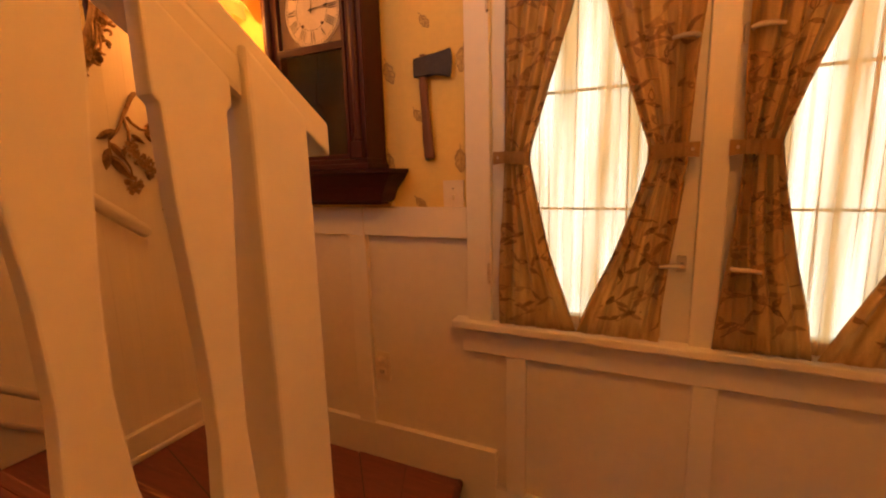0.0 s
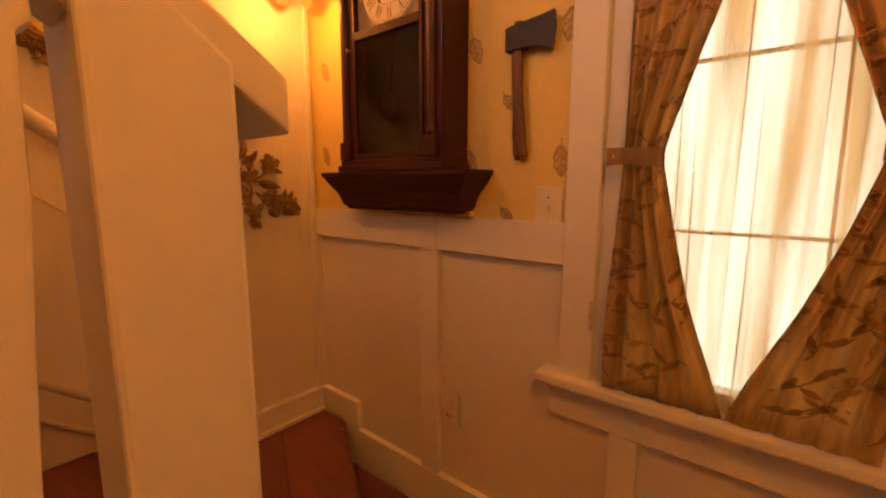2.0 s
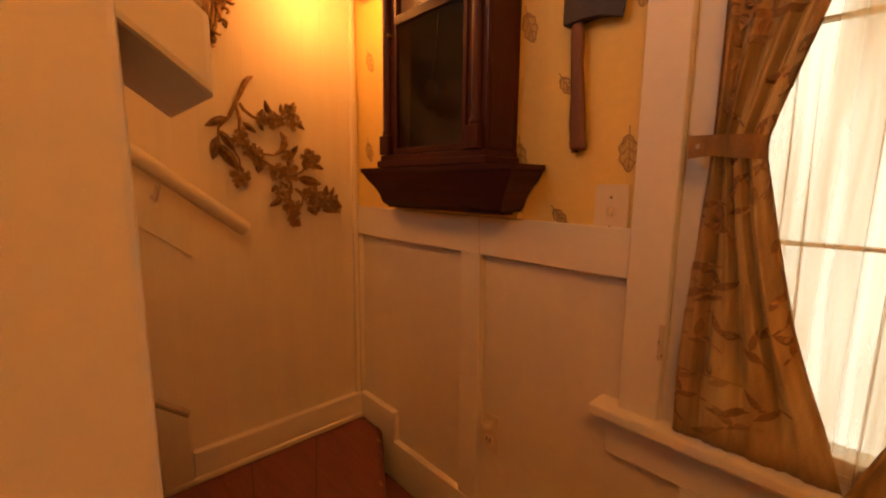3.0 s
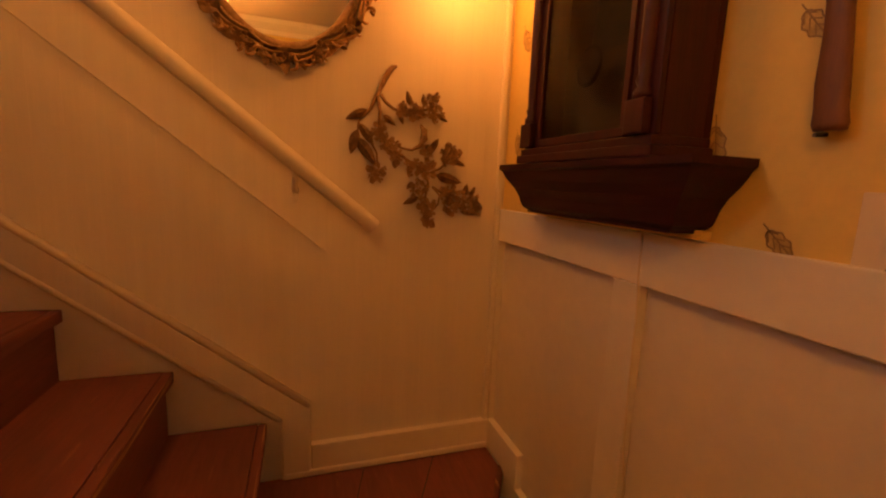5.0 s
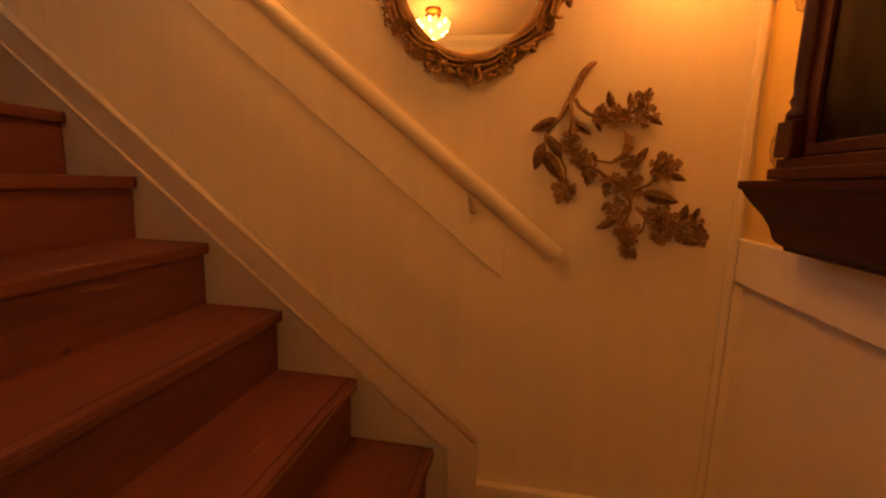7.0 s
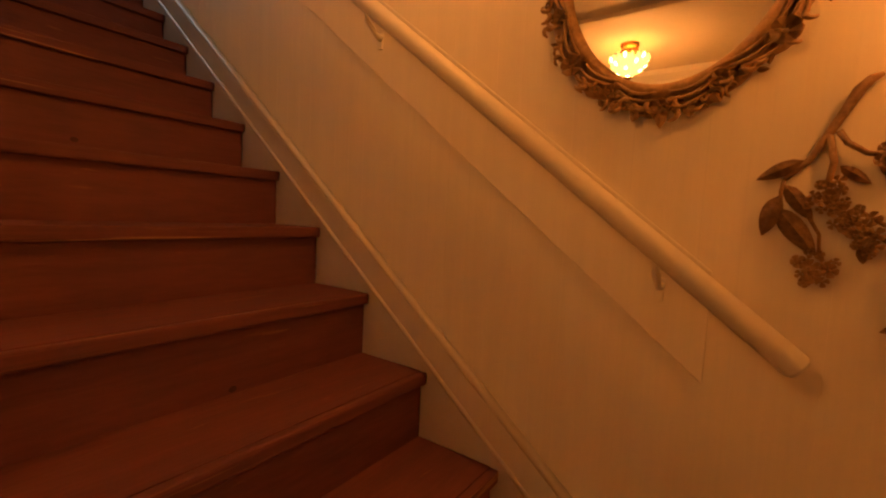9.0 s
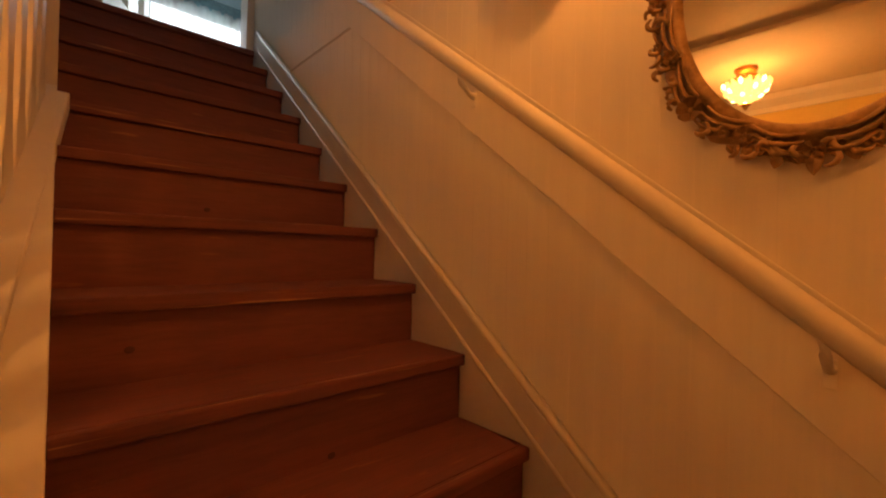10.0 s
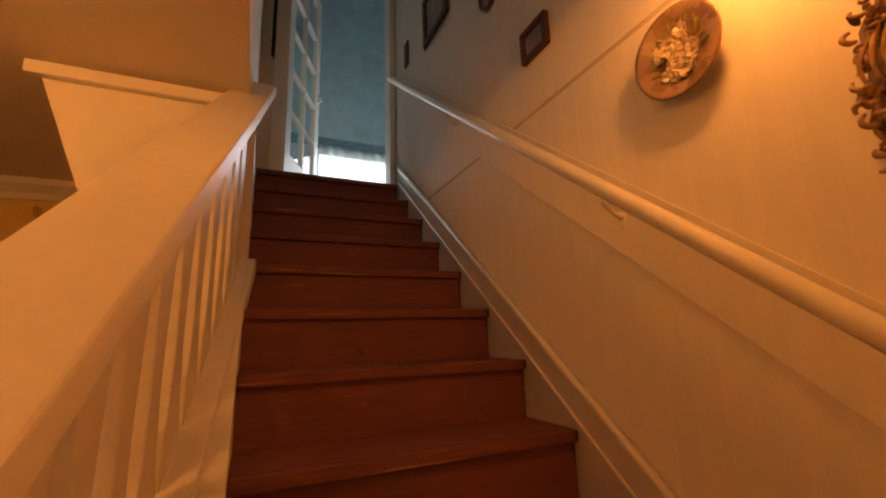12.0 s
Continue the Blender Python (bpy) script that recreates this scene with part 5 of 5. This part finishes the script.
picture("picture_frame", 0.325, 0.478, 2.615, 2.745, 0.022, "small dark wooden framed photograph on the stair wall")
picture("picture_frame", -0.66, -0.31, 3.385, 3.72, 0.045, "ornate dark carved picture frame above the handrail", True)
ovp = thing("oval_picture", (WX, 0.10, 3.06), "small dark oval framed picture on the stair wall", "picture", "pictures on the stair wall")
om = pose(WX - 0.003, 0.10, 3.15, 0, 90, 0) @ Matrix.Diagonal((1.25, 1, 1, 1))
part("oval_frame", lathe([(0.055, 0), (0.075, 0), (0.075, 0.016), (0.065, 0.02), (0.055, 0.012)], om, 40), FRAMEW, ovp, smooth=True)
part("photograph", lathe([(0, 0.006), (0.056, 0.006), (0.056, 0.0)], om, 40), PHOTO, ovp)
kp = thing("key_plaque", (WX, -1.0, 3.50), "small dark plaque on the wall beside the upper door", "plaque")
part("plaque_board", box(WX - 0.003, WX + 0.012, -1.045, -0.975, 3.50, 3.68, 0.004), FRAMEW, kp)

# ---------------------------------------------------------------- lamps
cl = thing("ceiling_light", (LAMP[0], LAMP[1], CEIL), "lit ceiling light with brass rim and cut glass bowl", "ceiling light")
LB = CEIL - 0.005                # the bowl hangs below the canopy
part("canopy", lathe([(0, 0), (0.052, 0), (0.055, -0.010), (0.046, -0.024), (0, -0.028)], pose(LAMP[0], LAMP[1], CEIL - 0.001), 32), BRASS, cl, smooth=True)
part("stem", tube([(LAMP[0], LAMP[1], CEIL - 0.03), (LAMP[0], LAMP[1], LB - 0.11)], 0.008, 10), BRASS, cl)
part("rim", lathe([(0.050, -0.044), (0.056, -0.040), (0.056, -0.062), (0.050, -0.060), (0.050, -0.044)], pose(LAMP[0], LAMP[1], LB), 40), BRASS, cl, smooth=True)
for k in range(3):
    a = k * math.tau / 3
    part("arm", tube([(LAMP[0], LAMP[1], LB - 0.056), (LAMP[0] + 0.052 * math.cos(a), LAMP[1] + 0.052 * math.sin(a), LB - 0.056)], 0.004, 8), BRASS, cl)
LITGLASS = glow("lit_cut_glass", (1.0, 0.50, 0.11), 4.0)
SPARK = glow("sparkling_cut_glass", (1.0, 0.70, 0.28), 10.0)
bm = bmesh.new()
rows = []
for j in range(8):
    v = j / 7
    row = []
    for k in range(36):
        a = k * math.tau / 36
        r = (0.098 - 0.078 * v ** 1.6) * (1 + (0.07 if k % 2 else 0) * (1 - v))
        row.append(bm.verts.new((LAMP[0] + r * math.cos(a), LAMP[1] + r * math.sin(a), LB - 0.100 - 0.085 * v + (0.022 if k % 4 == 0 and j == 0 else (0.008 * (k % 3) * (1 - v))))))
    rows.append(row)
for p, q in zip(rows, rows[1:]):
    for k in range(36):
        bm.faces.new((p[k], p[(k + 1) % 36], q[(k + 1) % 36], q[k]))
b = part("glass_bowl", bm, LITGLASS, cl, "glowing cut glass bowl")
b.visible_shadow = False
# faceted glass petals standing out round the bowl
for tier, (r, z, num, ln) in enumerate(((0.104, -0.088, 18, 0.040), (0.092, -0.122, 14, 0.036), (0.064, -0.152, 10, 0.032))):
    for k in range(num):
        m = pose(LAMP[0], LAMP[1], LB + z) @ pose(0, 0, 0, 0, 0, 360 / num * (k + 0.5 * tier)) @ pose(r, 0, 0, 0, 25 + 22 * tier, 0)
        g = part("glass_petal", lathe([(0, -ln * 0.5), (0.011, -ln * 0.1), (0.009, ln * 0.25), (0, ln * 0.5)], m, 5), SPARK if (k * 7 + tier) % 3 == 0 else LITGLASS, cl)
        g.visible_shadow = False
part("finial", lathe([(0, -0.222), (0.008, -0.218), (0.010, -0.208), (0.024, -0.196), (0.024, -0.190), (0, -0.188)], pose(LAMP[0], LAMP[1], LB), 16), BRASS, cl, smooth=True)

sc = thing("wall_sconce", (WX, SCONCE[1], 2.17), "lit wall sconce with scalloped frosted glass shade", "wall lamp")
SX, SYY, SZ = SCONCE
bm = bmesh.new()
rows = []
for j in range(9):
    v = j / 8
    row = []
    for k in range(72):
        a = k * math.tau / 72
        r = 0.045 + 0.075 * v ** 1.3 + 0.010 * v * v * math.cos(a * 9)
        row.append(bm.verts.new((SX + r * math.cos(a), SYY + r * math.sin(a), SZ + 0.185 - 0.165 * v - 0.014 * v ** 3 * math.cos(a * 9))))
    rows.append(row)
for p, q in zip(rows, rows[1:]):
    for k in range(72):
        bm.faces.new((p[k], p[(k + 1) % 72], q[(k + 1) % 72], q[k]))
part("glass_shade", bm, sheer("frosted_lamp_glass", (0.62, 0.42, 0.20), 0.03), sc, smooth=True)
part("arm", tube([(WX + 0.004, SYY, SZ + 0.235), (WX + 0.06, SYY, SZ + 0.265), (SX - 0.05, SYY, SZ + 0.265), (SX, SYY, SZ + 0.225), (SX, SYY, SZ + 0.19)], 0.008, 10), BRASS, sc, smooth=True)
part("wall_plate", lathe([(0, 0), (0.05, 0), (0.048, 0.008), (0.02, 0.016), (0, 0.016)], pose(WX, SYY, SZ + 0.235, 0, 90, 0), 24), BRASS, sc, smooth=True)
part("holder", lathe([(0, 0.055), (0.03, 0.05), (0.047, 0.045), (0.047, 0.035), (0, 0.035)], pose(SX, SYY, SZ + 0.145), 20), BRASS, sc, smooth=True)
part("lamp_socket", tube([(SX, SYY, SZ + 0.19), (SX, SYY, SZ + 0.07)], 0.014, 12), BRASS, sc, smooth=True)
wl = thing("wall_light", (WX, 1.14, 2.40), "small lit brass wall light above the mirror", "wall lamp")
part("wall_plate", lathe([(0, 0), (0.04, 0), (0.038, 0.008), (0.015, 0.014), (0, 0.014)], pose(WX - 0.004, 1.14, 2.43, 0, 90, 0), 24), BRASS, wl, smooth=True)
part("arm", tube([(WX + 0.004, 1.14, 2.44), (WX + 0.11, 1.14, 2.450), (WX + 0.18, 1.14, 2.442)], 0.006, 8), BRASS, wl, smooth=True)
q = part("bulb", lathe([(0, -0.026), (0.016, -0.018), (0.021, 0), (0.013, 0.018), (0, 0.022)], pose(-1.22, 1.14, 2.42), 14), glow("lit_wall_bulb", (1.0, 0.52, 0.14), 9.0), wl, smooth=True)
q.visible_shadow = False
